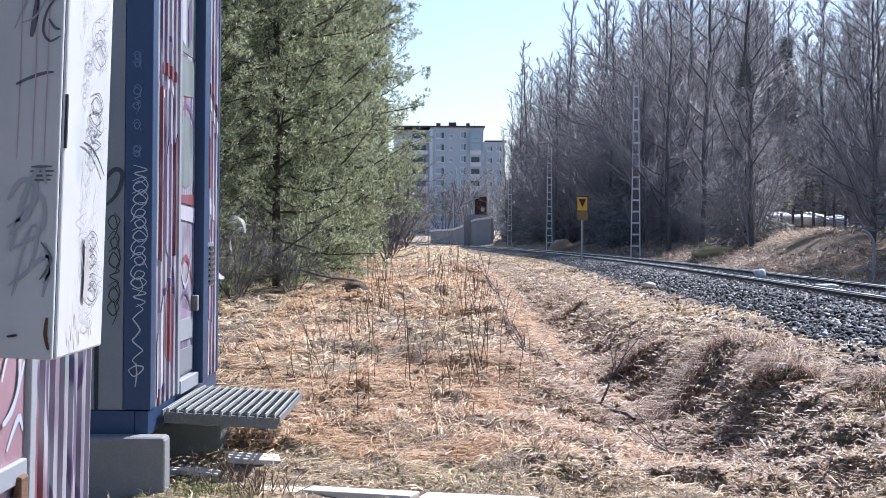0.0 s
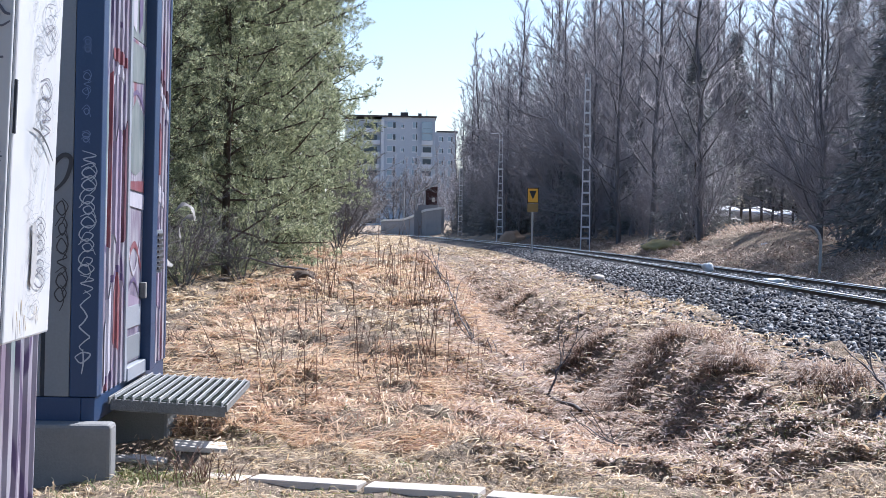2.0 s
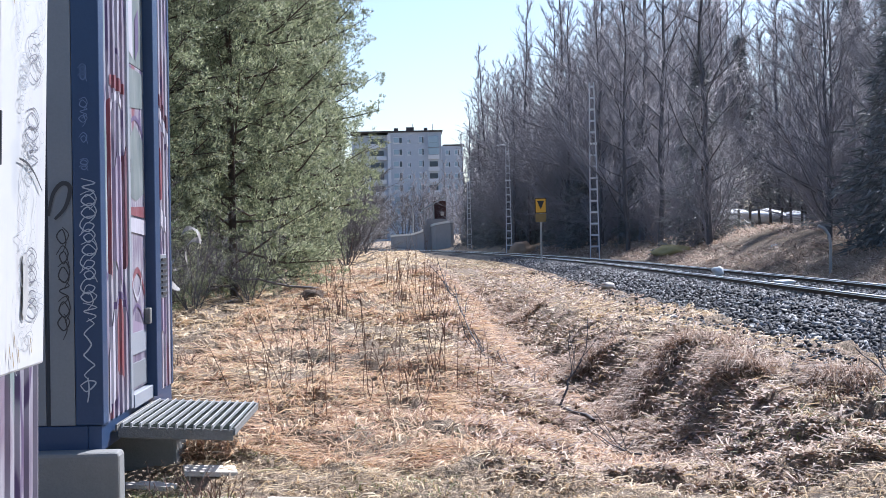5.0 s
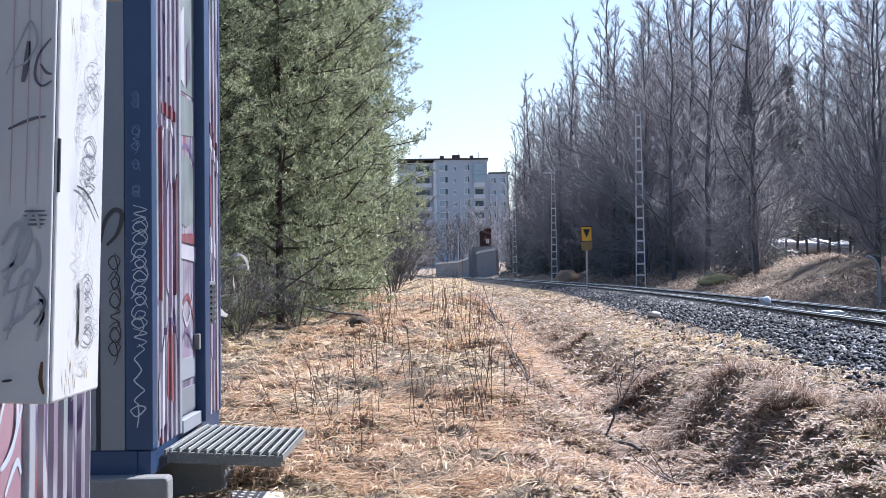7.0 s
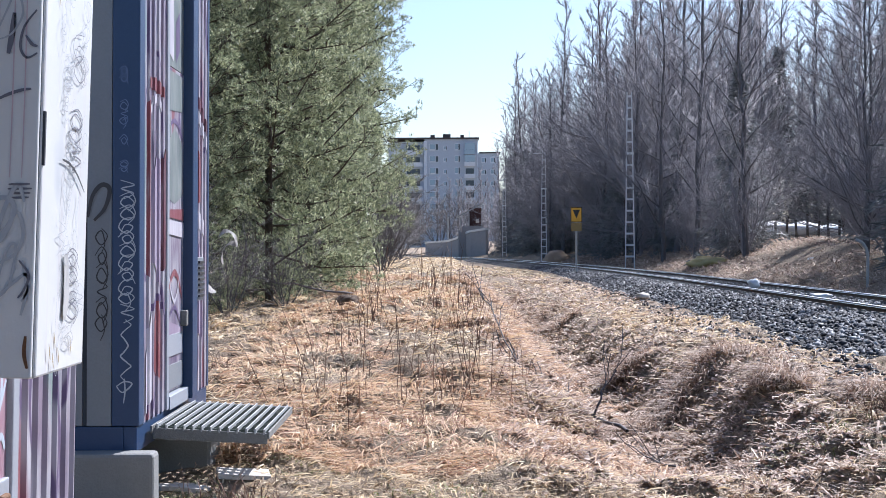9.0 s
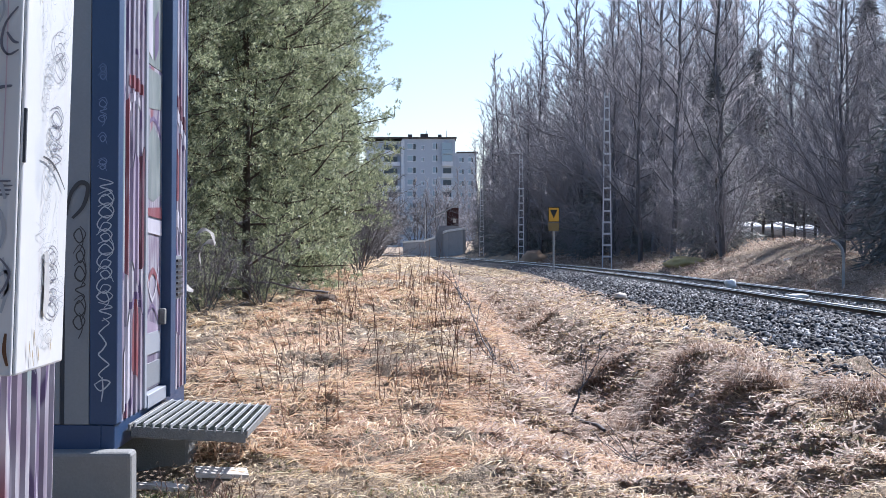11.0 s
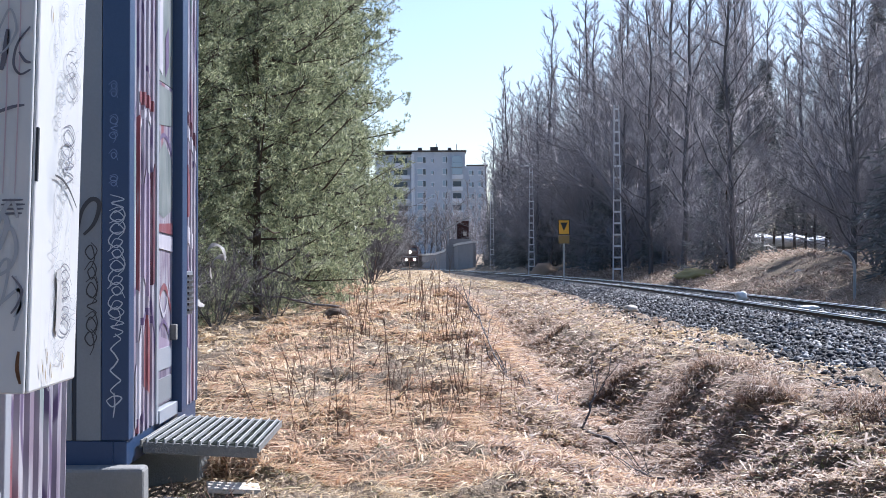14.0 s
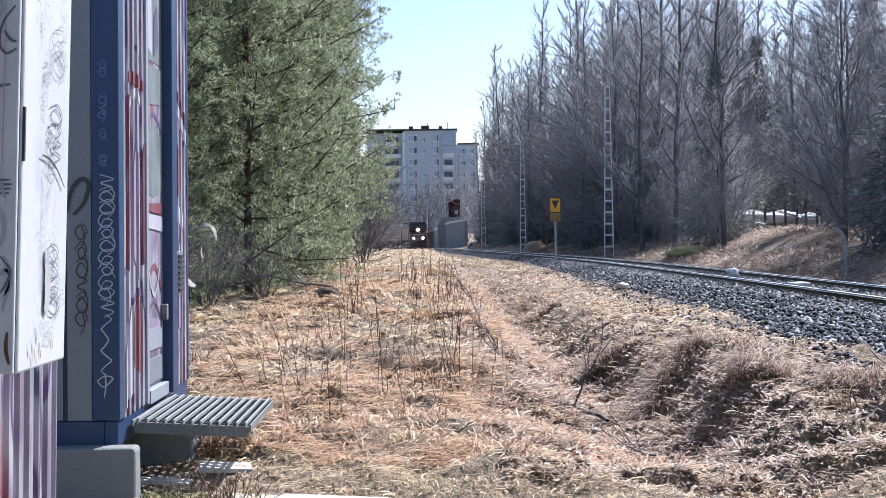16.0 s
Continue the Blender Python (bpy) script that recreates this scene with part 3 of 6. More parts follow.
def cabin_far():
    """Railway equipment cabin: blue corner posts and plinth, grey end panel, ribbed side with a door."""
    X, Y0, Y1, Z0, Z1 = -1.90, 9.90, 12.86, 0.47, 4.3
    c = thing("equipment_cabin", "blue and grey steel railway equipment cabin covered in graffiti", "cabin")
    part("core", boxed(-4.2, X - 0.08, Y0 + 0.05, Y1 - 0.05, Z0 - 0.02, Z1 - 0.02), M_GREYPANEL, c)
    # end that faces the viewer
    part("end_panel", boxed(-4.0, -2.265, Y0, Y0 + 0.045, Z0, Z1, 0.004), M_GREYPANEL, c, "grey painted end panel with black scrawl")
    part("end_joint", boxed(-2.262, -2.238, Y0 + 0.004, Y0 + 0.05, Z0, Z1), M_SEAM, c)
    part("end_trim", boxed(-2.236, -2.077, Y0 - 0.004, Y0 + 0.05, Z0, Z1, 0.004), M_GREYPANEL, c)
    post = part("corner_post", boxed(-2.074, X + 0.004, Y0 - 0.012, Y0 + 0.16, Z0, Z1, 0.008), M_BLUE, c, "blue painted corner post with white scribble")
    part("corner_post", boxed(X - 0.1, X + 0.004, Y1 - 0.07, Y1, Z0, Z1, 0.006), M_BLUE, c)
    part("plinth", boxed(-4.15, X - 0.10, Y0 - 0.002, Y1, Z0 - 0.20, Z0 - 0.004, 0.006), M_BLUE, c, "dark blue steel plinth")
    part("plinth_side", boxed(X - 0.1, X - 0.012, Y0 + 0.002, Y1, Z0 - 0.17, Z0 - 0.004, 0.006), M_BLUE, c)
    # ribbed side
    part("side_sheet", ribbed(X, Y0 + 0.162, 10.86, Z0 + 0.004, Z1, 0.17, 0.045), M_GRAFF, c, "ribbed steel sheet covered in purple and red graffiti")
    part("side_sheet", ribbed(X, 11.99, Y1 - 0.072, Z0 + 0.004, Z1, 0.17, 0.045), M_GRAFF, c)
    door = part("door", boxed(X - 0.07, X - 0.026, 10.95, 11.75, Z0 + 0.10, 2.95, 0.006), M_GRAFF, c, "grey steel door sprayed with graffiti")
    over = part("over_panel", boxed(X - 0.07, X - 0.028, 10.95, 11.75, 2.955, Z1, 0.004), M_GREYGREEN, c, "grey panel above the door with smeared paint")
    paint_area([(11.1, 3.05), (11.3, 3.0)], [(11.1, 3.5), (11.3, 3.6)], X - 0.028, M_SPRAYWHITE, over)
    paint_area([(11.4, 3.0), (11.55, 3.1)], [(11.4, 3.3), (11.55, 3.4)], X - 0.028, M_DEEPPURPLE, over)
    part("door_frame", boxed(X - 0.09, X + 0.012, 10.862, 10.945, Z0, Z1, 0.006), M_PALEBLUE, c, "pale door frame")
    part("door_frame", boxed(X - 0.09, X + 0.05, 11.755, 11.985, Z0, Z1, 0.008), M_BLUE, c, "projecting blue door frame post")
    part("door_sill", boxed(X - 0.09, X + 0.02, 10.945, 11.755, Z0 - 0.01, Z0 + 0.09, 0.006), M_PALEBLUE, c)
    part("kick_plate", boxed(X - 0.024, X - 0.018, 11.0, 11.7, Z0 + 0.12, Z0 + 0.30, 0.002), M_GREYPANEL, door)
    part("kick_plate", boxed(X - 0.024, X - 0.018, 11.0, 11.7, Z0 + 0.36, Z0 + 0.52, 0.002), M_PALEBLUE, door)
    part("hinge", rod(bmesh.new(), (X + 0.0, 10.95, 2.42), (X + 0.0, 10.95, 2.56), 0.018), M_GALV, door)
    part("hinge", rod(bmesh.new(), (X + 0.0, 10.95, 2.15), (X + 0.0, 10.95, 2.24), 0.018), M_GALV, door)
    part("lock_box", boxed(X - 0.026, X + 0.022, 11.64, 11.72, 1.03, 1.15, 0.008), M_DARKSTEEL, door, "steel lock box")
    vent = part("vent", boxed(X - 0.03, X + 0.008, 12.25, 12.55, 1.2, 1.55, 0.005), M_GREYPANEL, c, "small louvred vent")
    for k in range(7):
        part("slat", boxed(X + 0.008, X + 0.022, 12.27, 12.53, 1.23 + 0.045 * k, 1.25 + 0.045 * k), M_BLACK, vent)
    part("roof", boxed(-4.35, X + 0.14, Y0 - 0.13, Y1 + 0.13, Z1, Z1 + 0.14, 0.02), M_GALV, c)
    # sprayed shapes on the ribbed sheets and the door
    ra, rb = (Y0 + 0.162, 0.17, 0.045), (11.99, 0.17, 0.045)
    sheet, sheet_b = [o for o in c.children if o.name.startswith("side_sheet")]
    paint_area([(10.24, 2.70), (10.78, 2.68)], [(10.24, 2.77), (10.5, 2.79), (10.78, 2.75)], X, M_SPRAYRED, sheet, ra)
    paint_arch(10.26, 10.72, 2.52, 0.10, 0.06, X, M_SPRAYWHITE, sheet, ra)
    paint_area([(10.19, 1.5), (10.25, 1.4)], [(10.19, 2.5), (10.25, 2.66)], X, M_SPRAYRED, sheet, ra)
    paint_area([(10.36, 1.55), (10.62, 1.35)], [(10.36, 2.1), (10.5, 2.3), (10.62, 2.2)], X, M_LILAC, sheet, ra)
    paint_area([(10.70, 1.45), (10.86, 1.5)], [(10.70, 2.22), (10.86, 2.36)], X, M_MAROON, sheet, ra)
    paint_area([(10.10, 0.52), (10.34, 0.62)], [(10.10, 0.9), (10.34, 1.25)], X, M_SPRAYWHITE, sheet, ra)
    paint_area([(10.42, 0.78), (10.70, 0.70)], [(10.42, 1.12), (10.55, 1.3), (10.70, 1.05)], X, M_SPRAYRED, sheet, ra)
    paint_arch(10.30, 10.84, 1.12, 0.14, 0.05, X, M_DEEPPURPLE, sheet, ra)
    paint_area([(12.02, 1.95), (12.42, 2.0)], [(12.02, 2.5), (12.2, 2.56), (12.42, 2.3)], X, M_SPRAYRED, sheet_b, rb)
    paint_area([(12.02, 2.78), (12.3, 2.76), (12.75, 2.55)], [(12.02, 2.86), (12.3, 2.85), (12.75, 2.66)], X, M_MAROON, sheet_b, rb)
    paint_area([(12.02, 2.66), (12.3, 2.64), (12.75, 2.42)], [(12.02, 2.76), (12.3, 2.74), (12.75, 2.53)], X, M_SPRAYWHITE, sheet_b, rb)
    paint_area([(12.15, 1.82), (12.6, 1.72)], [(12.15, 1.97), (12.6, 1.84)], X, M_SPRAYWHITE, sheet_b, rb)
    paint_area([(12.05, 1.0), (12.5, 0.9)], [(12.05, 1.5), (12.3, 1.7), (12.5, 1.4)], X, M_LILAC, sheet_b, rb)
    DX = X - 0.026
    paint_area([(10.98, 1.85), (11.72, 1.83)], [(10.98, 1.90), (11.72, 1.92)], DX, M_SPRAYRED, door)
    paint_area([(10.98, 1.73), (11.72, 1.70)], [(10.98, 1.83), (11.72, 1.815)], DX, M_SPRAYWHITE, door)
    paint_area([(11.0, 2.0), (11.35, 1.95), (11.7, 2.02)], [(11.0, 2.35), (11.35, 2.52), (11.7, 2.4)], DX, M_GREYGREEN, door)
    paint_arch(11.0, 11.7, 2.42, 0.13, 0.035, DX, M_DEEPPURPLE, door)
    paint_area([(11.0, 2.62), (11.7, 2.66)], [(11.0, 2.92), (11.7, 2.92)], DX, M_GREYGREEN, door)
    paint_arch(11.02, 11.68, 1.22, 0.2, 0.05, DX, M_SPRAYRED, door)
    paint_arch(11.08, 11.6, 1.45, -0.24, 0.035, DX, M_SPRAYWHITE, door)
    paint_arch(11.05, 11.6, 1.05, 0.12, 0.03, DX, M_DEEPPURPLE, door)
    paint_area([(11.02, 0.86), (11.68, 0.9)], [(11.02, 1.1), (11.68, 1.02)], DX, M_LILAC, door)
    # tags on post and panel: meaningless loops
    for row in tag_row((3, 0, 5, 2, 1, 0, 2, 6, 2, 4, 3), -2.035, -1.922, 2.06, 1.18):
        part("scribble", ribbon(row, 0.0085, "y", Y0 - 0.012), M_WHITEPAINT, post)
    part("scribble", ribbon(wiggle(1, -1.985, 1.16, 0.76, 0.042, 3, "zig"), 0.010, "y", Y0 - 0.012), M_WHITEPAINT, post)
    part("scribble", ribbon([(-1.99, 0.78), (-1.985, 0.70), (-1.995, 0.62)], 0.010, "y", Y0 - 0.012), M_WHITEPAINT, post)
    part("scribble", ribbon([(-2.04, 0.73), (-1.99, 0.76), (-1.94, 0.745), (-2.0, 0.69), (-2.04, 0.73)], 0.010, "y", Y0 - 0.012), M_WHITEPAINT, post)
    for order, z0, z1 in (((6, 1), 2.80, 2.70), ((0, 3, 4), 2.58, 2.42), ((1,), 2.36, 2.30), ((5, 6), 2.19, 2.12)):
        for row in tag_row(order, -2.03, -1.97, z0, z1):
            part("scribble", ribbon(row, 0.006, "y", Y0 - 0.012), M_FADED, post)
    for row in tag_row((4, 1, 5, 3, 5, 4), -2.185, -2.10, 1.75, 1.08):
        part("scrawl", ribbon(row, 0.009, "y", Y0 - 0.004), M_INK, c)
    part("wide_scrawl", ribbon([(-2.23, 1.82), (-2.2, 1.96), (-2.14, 2.03), (-2.09, 2.0), (-2.12, 1.88), (-2.19, 1.80)], 0.03, "y", Y0 - 0.005), M_INK, c)
    leaning(c, (X, Y0, Z0), 0.45)
    return c


def sprayed(name, dark, light):
    m = Mat(name, 0.45)
    c = m.mix(m.noise(5.0, 4.0, 0.6, m.stretch(1, 1, 0.4)), dark, light)
    c = m.mix(m.mix(0.5, m.noise(40.0, 3.0, 0.6, m.stretch(1, 1, 0.08), 0.5, 0.75), (0, 0, 0)), c, (0.36, 0.33, 0.38))
    return m.done(c)


M_SPRAYRED = sprayed("sprayed_red_paint", (0.15, 0.025, 0.035), (0.24, 0.06, 0.075))
M_MAROON = sprayed("sprayed_maroon_paint", (0.07, 0.015, 0.03), (0.13, 0.03, 0.05))
M_SPRAYWHITE = sprayed("sprayed_white_paint", (0.40, 0.38, 0.43), (0.56, 0.54, 0.59))
M_LILAC = sprayed("sprayed_lilac_paint", (0.24, 0.18, 0.27), (0.36, 0.30, 0.39))
M_DEEPPURPLE = sprayed("sprayed_purple_paint", (0.08, 0.05, 0.13), (0.13, 0.09, 0.19))
M_GREYGREEN = sprayed("sprayed_grey_green_paint", (0.10, 0.13, 0.13), (0.24, 0.27, 0.26))
M_PALEBLUE = speckled("pale_grey_paint", (0.30, 0.32, 0.36), (0.38, 0.40, 0.44), 2, 60, 0.45, bump=0.05)
M_FADED = Mat("faded_chalk_paint", 0.7).done((0.16, 0.22, 0.36))
cabin_far()


def footing(name, x0, x1, y0, y1, z0, z1, label):
    tagged(obj_from(name, boxed(x0, x1, y0, y1, z0, z1, 0.025), M_CONCRETE), label, "concrete block")


footing("concrete_block", -2.75, -1.765, 9.68, 9.885, -0.15, 0.32, "weathered grey concrete footing block under the cabin corner")
footing("concrete_block", -2.6, -1.6, 11.0, 11.5, -0.1, 0.268, "brownish concrete footing block beneath the cabin door")
footing("concrete_block", -2.75, -1.8, 12.5, 12.9, -0.1, 0.268, "concrete footing block under the cabin's far corner")


# dull greenish tone for the cross bars puts the gaps' shade into the colour
M_GAPSTEEL = speckled("gap_shade_steel", (0.10, 0.12, 0.10), (0.16, 0.18, 0.16), 8, 60, 0.8, 0.2)


def grate_step():
    s = thing("grating_step", "galvanised steel grating step fixed below the cabin door", "step", at=pose(-1.885, 10.22, 0.437, 0, 3.2, 0))
    L, W = 1.62, 0.805
    for x in (0.0, W - 0.02):
        part("side_bar", boxed(x, x + 0.012, 0, L, -0.05, 0.0, 0.003), M_DARKSTEEL, s)
    # front bar is darker than the galvanised bars: its shade sits in the colour
    part("front_bar", boxed(0.021, W - 0.021, 0, 0.02, -0.085, -0.012, 0.003), M_DARKSTEEL, s, "dull dark grey front bar")
    part("back_bar", boxed(0.021, W - 0.021, L - 0.02, L, -0.065, 0.0, 0.003), M_GALV, s)
    n = 13
    for k in range(n):
        x = 0.045 + (W - 0.09) * k / (n - 1)
        part("bearing_bar", boxed(x - 0.005, x + 0.005, -0.004, L - 0.022, -0.022, 0.014), M_GALV, s)
    for k in range(22):
        y = 0.06 + (L - 0.12) * k / 21
        part("cross_bar", boxed(0.022, W - 0.022, y - 0.003, y + 0.003, -0.05, -0.004), M_GAPSTEEL, s)
    for y in (0.25, L - 0.3):
        part("bracket", boxed(-0.12, 0.5, y, y + 0.03, -0.12, -0.067), M_GALV, s)


grate_step()


def cabin_near():
    X, Y0, Y1 = -1.50, 2.9, 6.53
    c = thing("ribbed_cabin", "ribbed steel equipment cabin with a pink graffiti door panel", "cabin")
    part("core", boxed(-3.6, X - 0.08, Y0, Y1 - 0.03, 0.1, 2.75), M_GREYPANEL, c)
    part("side_sheet", ribbed(X, 5.62, Y1, 0.05, 2.8, 0.15, 0.04), M_GRAFF, c, "ribbed grey steel sheet with streaks of paint")
    panel = part("door", boxed(X - 0.06, X - 0.01, 4.3, 5.53, 0.12, 2.4, 0.006), M_PINK, c, "pink and white sprayed steel door")
    part("door_frame", boxed(X - 0.07, X + 0.012, 5.532, 5.615, 0.05, 2.8, 0.006), M_PALEBLUE, c)
    part("rail_strip", boxed(X - 0.012, X + 0.012, 4.3, 5.50, 0.72, 0.80, 0.006), M_PALEBLUE, panel, "pale steel strip")
    hasp = part("latch", boxed(X - 0.012, X + 0.03, 5.06, 5.42, 0.60, 0.68, 0.01), M_GALV, panel, "steel latch bar")
    part("hook", rod(bmesh.new(), (X + 0.03, 5.1, 0.63), (X + 0.05, 5.1, 0.52), 0.012), M_GALV, hasp)
    part("keeper", boxed(X + 0.0, X + 0.03, 5.36, 5.46, 0.54, 0.75, 0.008), M_RUST, panel)
    for k, pts in enumerate(([(5.2, 1.1), (5.3, 1.22), (5.42, 1.2), (5.4, 1.05), (5.25, 0.95)], [(5.22, 0.95), (5.35, 1.0), (5.48, 1.15)], [(5.3, 0.85), (5.44, 0.95), (5.5, 0.9)])):
        part("stroke", ribbon(pts, 0.03, "x", X - 0.01), M_WHITEPAINT, panel)
    segs = []
    run = [(X - 0.02, 6.50, 0.42), (X + 0.03, 6.53, 0.33), (X + 0.02, 6.56, 0.22), (X + 0.06, 6.52, 0.12), (X + 0.05, 6.55, 0.0), (X + 0.09, 6.5, -0.1)]
    for a, b in zip(run, run[1:]):
        segs.append((*a, *b, 0.006, 0.006))
    v, f = tubes(segs, 6)
    cable = new("cable", tri_mesh("cable", v, f, [M_ENAMEL]))
    cable.parent = c
    tagged(cable, "loose white cable end")
    part("roof", boxed(-3.8, X + 0.1, Y0 - 0.1, Y1 + 0.1, 2.8, 2.92, 0.02), M_GALV, c)
    leaning(c, (X, Y1, 1.2), 1.3)
    part("base", boxed(-3.5, X - 0.05, Y0 + 0.05, Y1 - 0.1, -0.1, 0.1), M_CONCRETE, c)
    return c


cabin_near()


def white_cabinet():
    """Wall-hung metal cabinet: door leaf facing the viewer, bright side wall."""
    X, Y0, Y1, Z0, Z1 = -1.142, 4.475, 5.10, 1.233, 2.72
    c = thing("white_cabinet", "white enamelled steel cabinet covered in black marker tags", "cabinet")
    body = part("body", boxed(-1.50, X, Y0 + 0.032, Y1, Z0, Z1, 0.008), M_ENAMEL, c, "white steel cabinet body, sunlit side")
    part("seal", boxed(-1.49, X - 0.008, Y0 + 0.02, Y0 + 0.032, Z0 + 0.006, Z1), M_SEAM, c)
    leaf = part("door", boxed(-1.50, X - 0.006, Y0, Y0 + 0.02, Z0 + 0.002, Z1, 0.005), M_ENAMEL, c, "off-white cabinet door with scribbles")
    part("hinge", boxed(X - 0.003, X + 0.006, Y0 + 0.035, Y0 + 0.05, 1.86, 2.02, 0.002), M_SEAM, body)
    part("rain_lip", boxed(-1.52, X + 0.03, Y0 - 0.03, Y1, Z1, Z1 + 0.03, 0.005), M_ENAMEL, c)
    rng = random.Random(5)
    # side: tall thin scribbles
    for k in range(38):
        z = 2.66 - 0.0345 * k + rng.uniform(-0.03, 0.03)
        y = 4.84 + rng.uniform(-0.14, 0.16)
        if rng.random() < 0.6:
            rows = tag_row([rng.randrange(7) for _ in range(rng.choice((1, 2, 3)))], y - 0.06, y + 0.06, z, z - rng.uniform(0.05, 0.15), rng.uniform(-0.03, 0.03))
        else:
            rows = [wiggle(k, y, z, z - rng.uniform(0.05, 0.16), rng.uniform(0.02, 0.06), rng.choice((1, 2, 3)), rng.choice(("loop", "zig")))]
        for row in rows:
            part("tag", ribbon(row, rng.choice((0.002, 0.0028, 0.0034)), "x", X), (M_PALEINK, M_FAINT, M_FAINT, M_FAINT)[k % 4], body)
    for order, z0, z1, w in (((0, 4, 3), 2.06, 1.90, 0.0055), ((6, 1, 2, 0), 1.62, 1.40, 0.005), ((2, 5), 2.3, 2.16, 0.004)):
        for row in tag_row(order, 4.80, 4.98, z0, z1, 0.02):
            part("tag", ribbon(row, w, "x", X), M_INKGREY, body)
    part("tag", ribbon([(4.72, 1.89), (4.82, 1.88), (4.92, 1.85), (5.02, 1.80)], 0.010, "x", X), M_INK, body)
    part("smudge", ribbon([(4.80, 1.60), (4.82, 1.52), (4.82, 1.45), (4.80, 1.40)], 0.07, "x", X, 0.002), M_SMUDGE, body)
    for y, z in ((4.62, 1.33), (4.66, 1.30), (4.7, 1.36), (4.75, 1.31), (4.64, 2.4), (4.9, 1.33)):
        part("chip", ribbon([(y, z), (y + 0.012, z - 0.03), (y + 0.02, z - 0.05)], 0.008, "x", X), M_OCHRE, body)
    # door: wide pale-grey strokes
    for pts, w, mat in (
        ([(-1.28, 2.04), (-1.24, 2.06), (-1.20, 2.075), (-1.17, 2.08)], 0.010, M_INKGREY),
        ([(-1.225, 2.30), (-1.23, 2.24), (-1.24, 2.18)], 0.018, M_INKGREY),
        ([(-1.16, 2.31), (-1.195, 2.26), (-1.205, 2.20), (-1.185, 2.17), (-1.155, 2.185)], 0.008, M_INKGREY),
        ([(-1.19, 2.235), (-1.172, 2.21), (-1.155, 2.205)], 0.009, M_INKGREY),
        ([(-1.29, 1.62), (-1.24, 1.66), (-1.20, 1.72), (-1.18, 1.66), (-1.20, 1.60), (-1.27, 1.56)], 0.012, M_FAINT),
        ([(-1.29, 1.70), (-1.25, 1.76), (-1.21, 1.74), (-1.23, 1.66), (-1.28, 1.6)], 0.016, M_FAINT),
        ([(-1.28, 1.45), (-1.22, 1.50), (-1.17, 1.54), (-1.16, 1.50), (-1.18, 1.46)], 0.010, M_FAINT),
        ([(-1.19, 1.58), (-1.16, 1.54), (-1.17, 1.50), (-1.19, 1.47)], 0.008, M_INKGREY),
        ([(-1.28, 1.30), (-1.25, 1.305)], 0.008, M_INK),
    ):
        part("tag", ribbon(pts, w, "y", Y0), mat, leaf)
    for k in range(4):
        w = 0.035 - 0.004 * abs(k - 1)
        part("sticker_line", ribbon([(-1.195 - w, 1.80 - 0.013 * k), (-1.195 + w, 1.803 - 0.013 * k)], 0.007, "y", Y0), M_INKGREY, leaf)
    part("rust_mark", ribbon([(-1.165, 1.36), (-1.168, 1.31), (-1.158, 1.265)], 0.012, "y", Y0), M_RUST, leaf)
    for x in (-1.27, -1.225, -1.19):
        part("drip", ribbon([(x, 2.5), (x + 0.002, 2.1), (x, 1.82)], 0.004, "y", Y0), M_DRIP, leaf)
    for pts, w in (([(-1.29, 2.2), (-1.25, 2.3), (-1.22, 2.36), (-1.2, 2.3), (-1.23, 2.24), (-1.27, 2.22)], 0.007), ([(-1.28, 1.55), (-1.24, 1.72), (-1.2, 1.8), (-1.18, 1.75)], 0.014), ([(-1.27, 1.42), (-1.23, 1.6), (-1.2, 1.62), (-1.22, 1.5), (-1.27, 1.46)], 0.009), ([(-1.18, 1.58), (-1.165, 1.5), (-1.18, 1.42)], 0.012)):
        part("tag", ribbon(pts, w, "y", Y0), M_FAINT, leaf)
    leaning(c, (X, Y0, Z0), 2.0)



M_INKGREY = Mat("grey_marker", 0.6).done((0.14, 0.14, 0.17))
M_PALEINK = Mat("washed_out_marker", 0.6).done((0.38, 0.38, 0.39))
M_FAINT = Mat("faded_grey_spray", 0.6).done((0.40, 0.42, 0.45))
M_SMUDGE = Mat("soot_smudge", 0.8).done((0.42, 0.41, 0.40))
M_DRIP = Mat("pink_paint_drip", 0.6).done((0.55, 0.42, 0.46))
white_cabinet()


def trough_lids():
    """A row of pale concrete cable-trough lids, slightly tilted, some half buried."""
    for k in range(8):
        fx = -1.62 + 0.742 * k
        cx, cy = fx + 0.36, 9.98 - 0.305 * (fx + 0.36 + 1.62)
        bm = boxed(-0.365, 0.365, -0.10, 0.10, -0.01, 0.045, 0.008)
        sink = (-0.03, -0.02, -0.02, -0.042, -0.058, -0.068, -0.075, -0.085)[k]
        ob = obj_from("trough_lid", bm, M_LID)
        ob.matrix_world = pose(cx, cy, -0.03 + sink, random.uniform(-2, 2), random.uniform(-1.5, 1.5), -17 + random.uniform(-2, 2))
        tagged(ob, "pale concrete cable trough lid lying in a row on the grass", "concrete slab", "row of trough lids")


trough_lids()
for x, y, r, w, l in ((-1.30, 10.5, 12, 0.20, 0.36), (-1.62, 10.2, -12, 0.10, 0.26), (-1.74, 10.42, 35, 0.08, 0.3)):
    ob = obj_from("board", boxed(-l / 2, l / 2, -w / 2, w / 2, -0.015, 0.02, 0.004), M_LID)
    ob.matrix_world = pose(x, y, float(land(x, y)) + 0.02, 6, 4, r)
    tagged(ob, "short pale board lying by the cabin footing", "board", "loose boards")


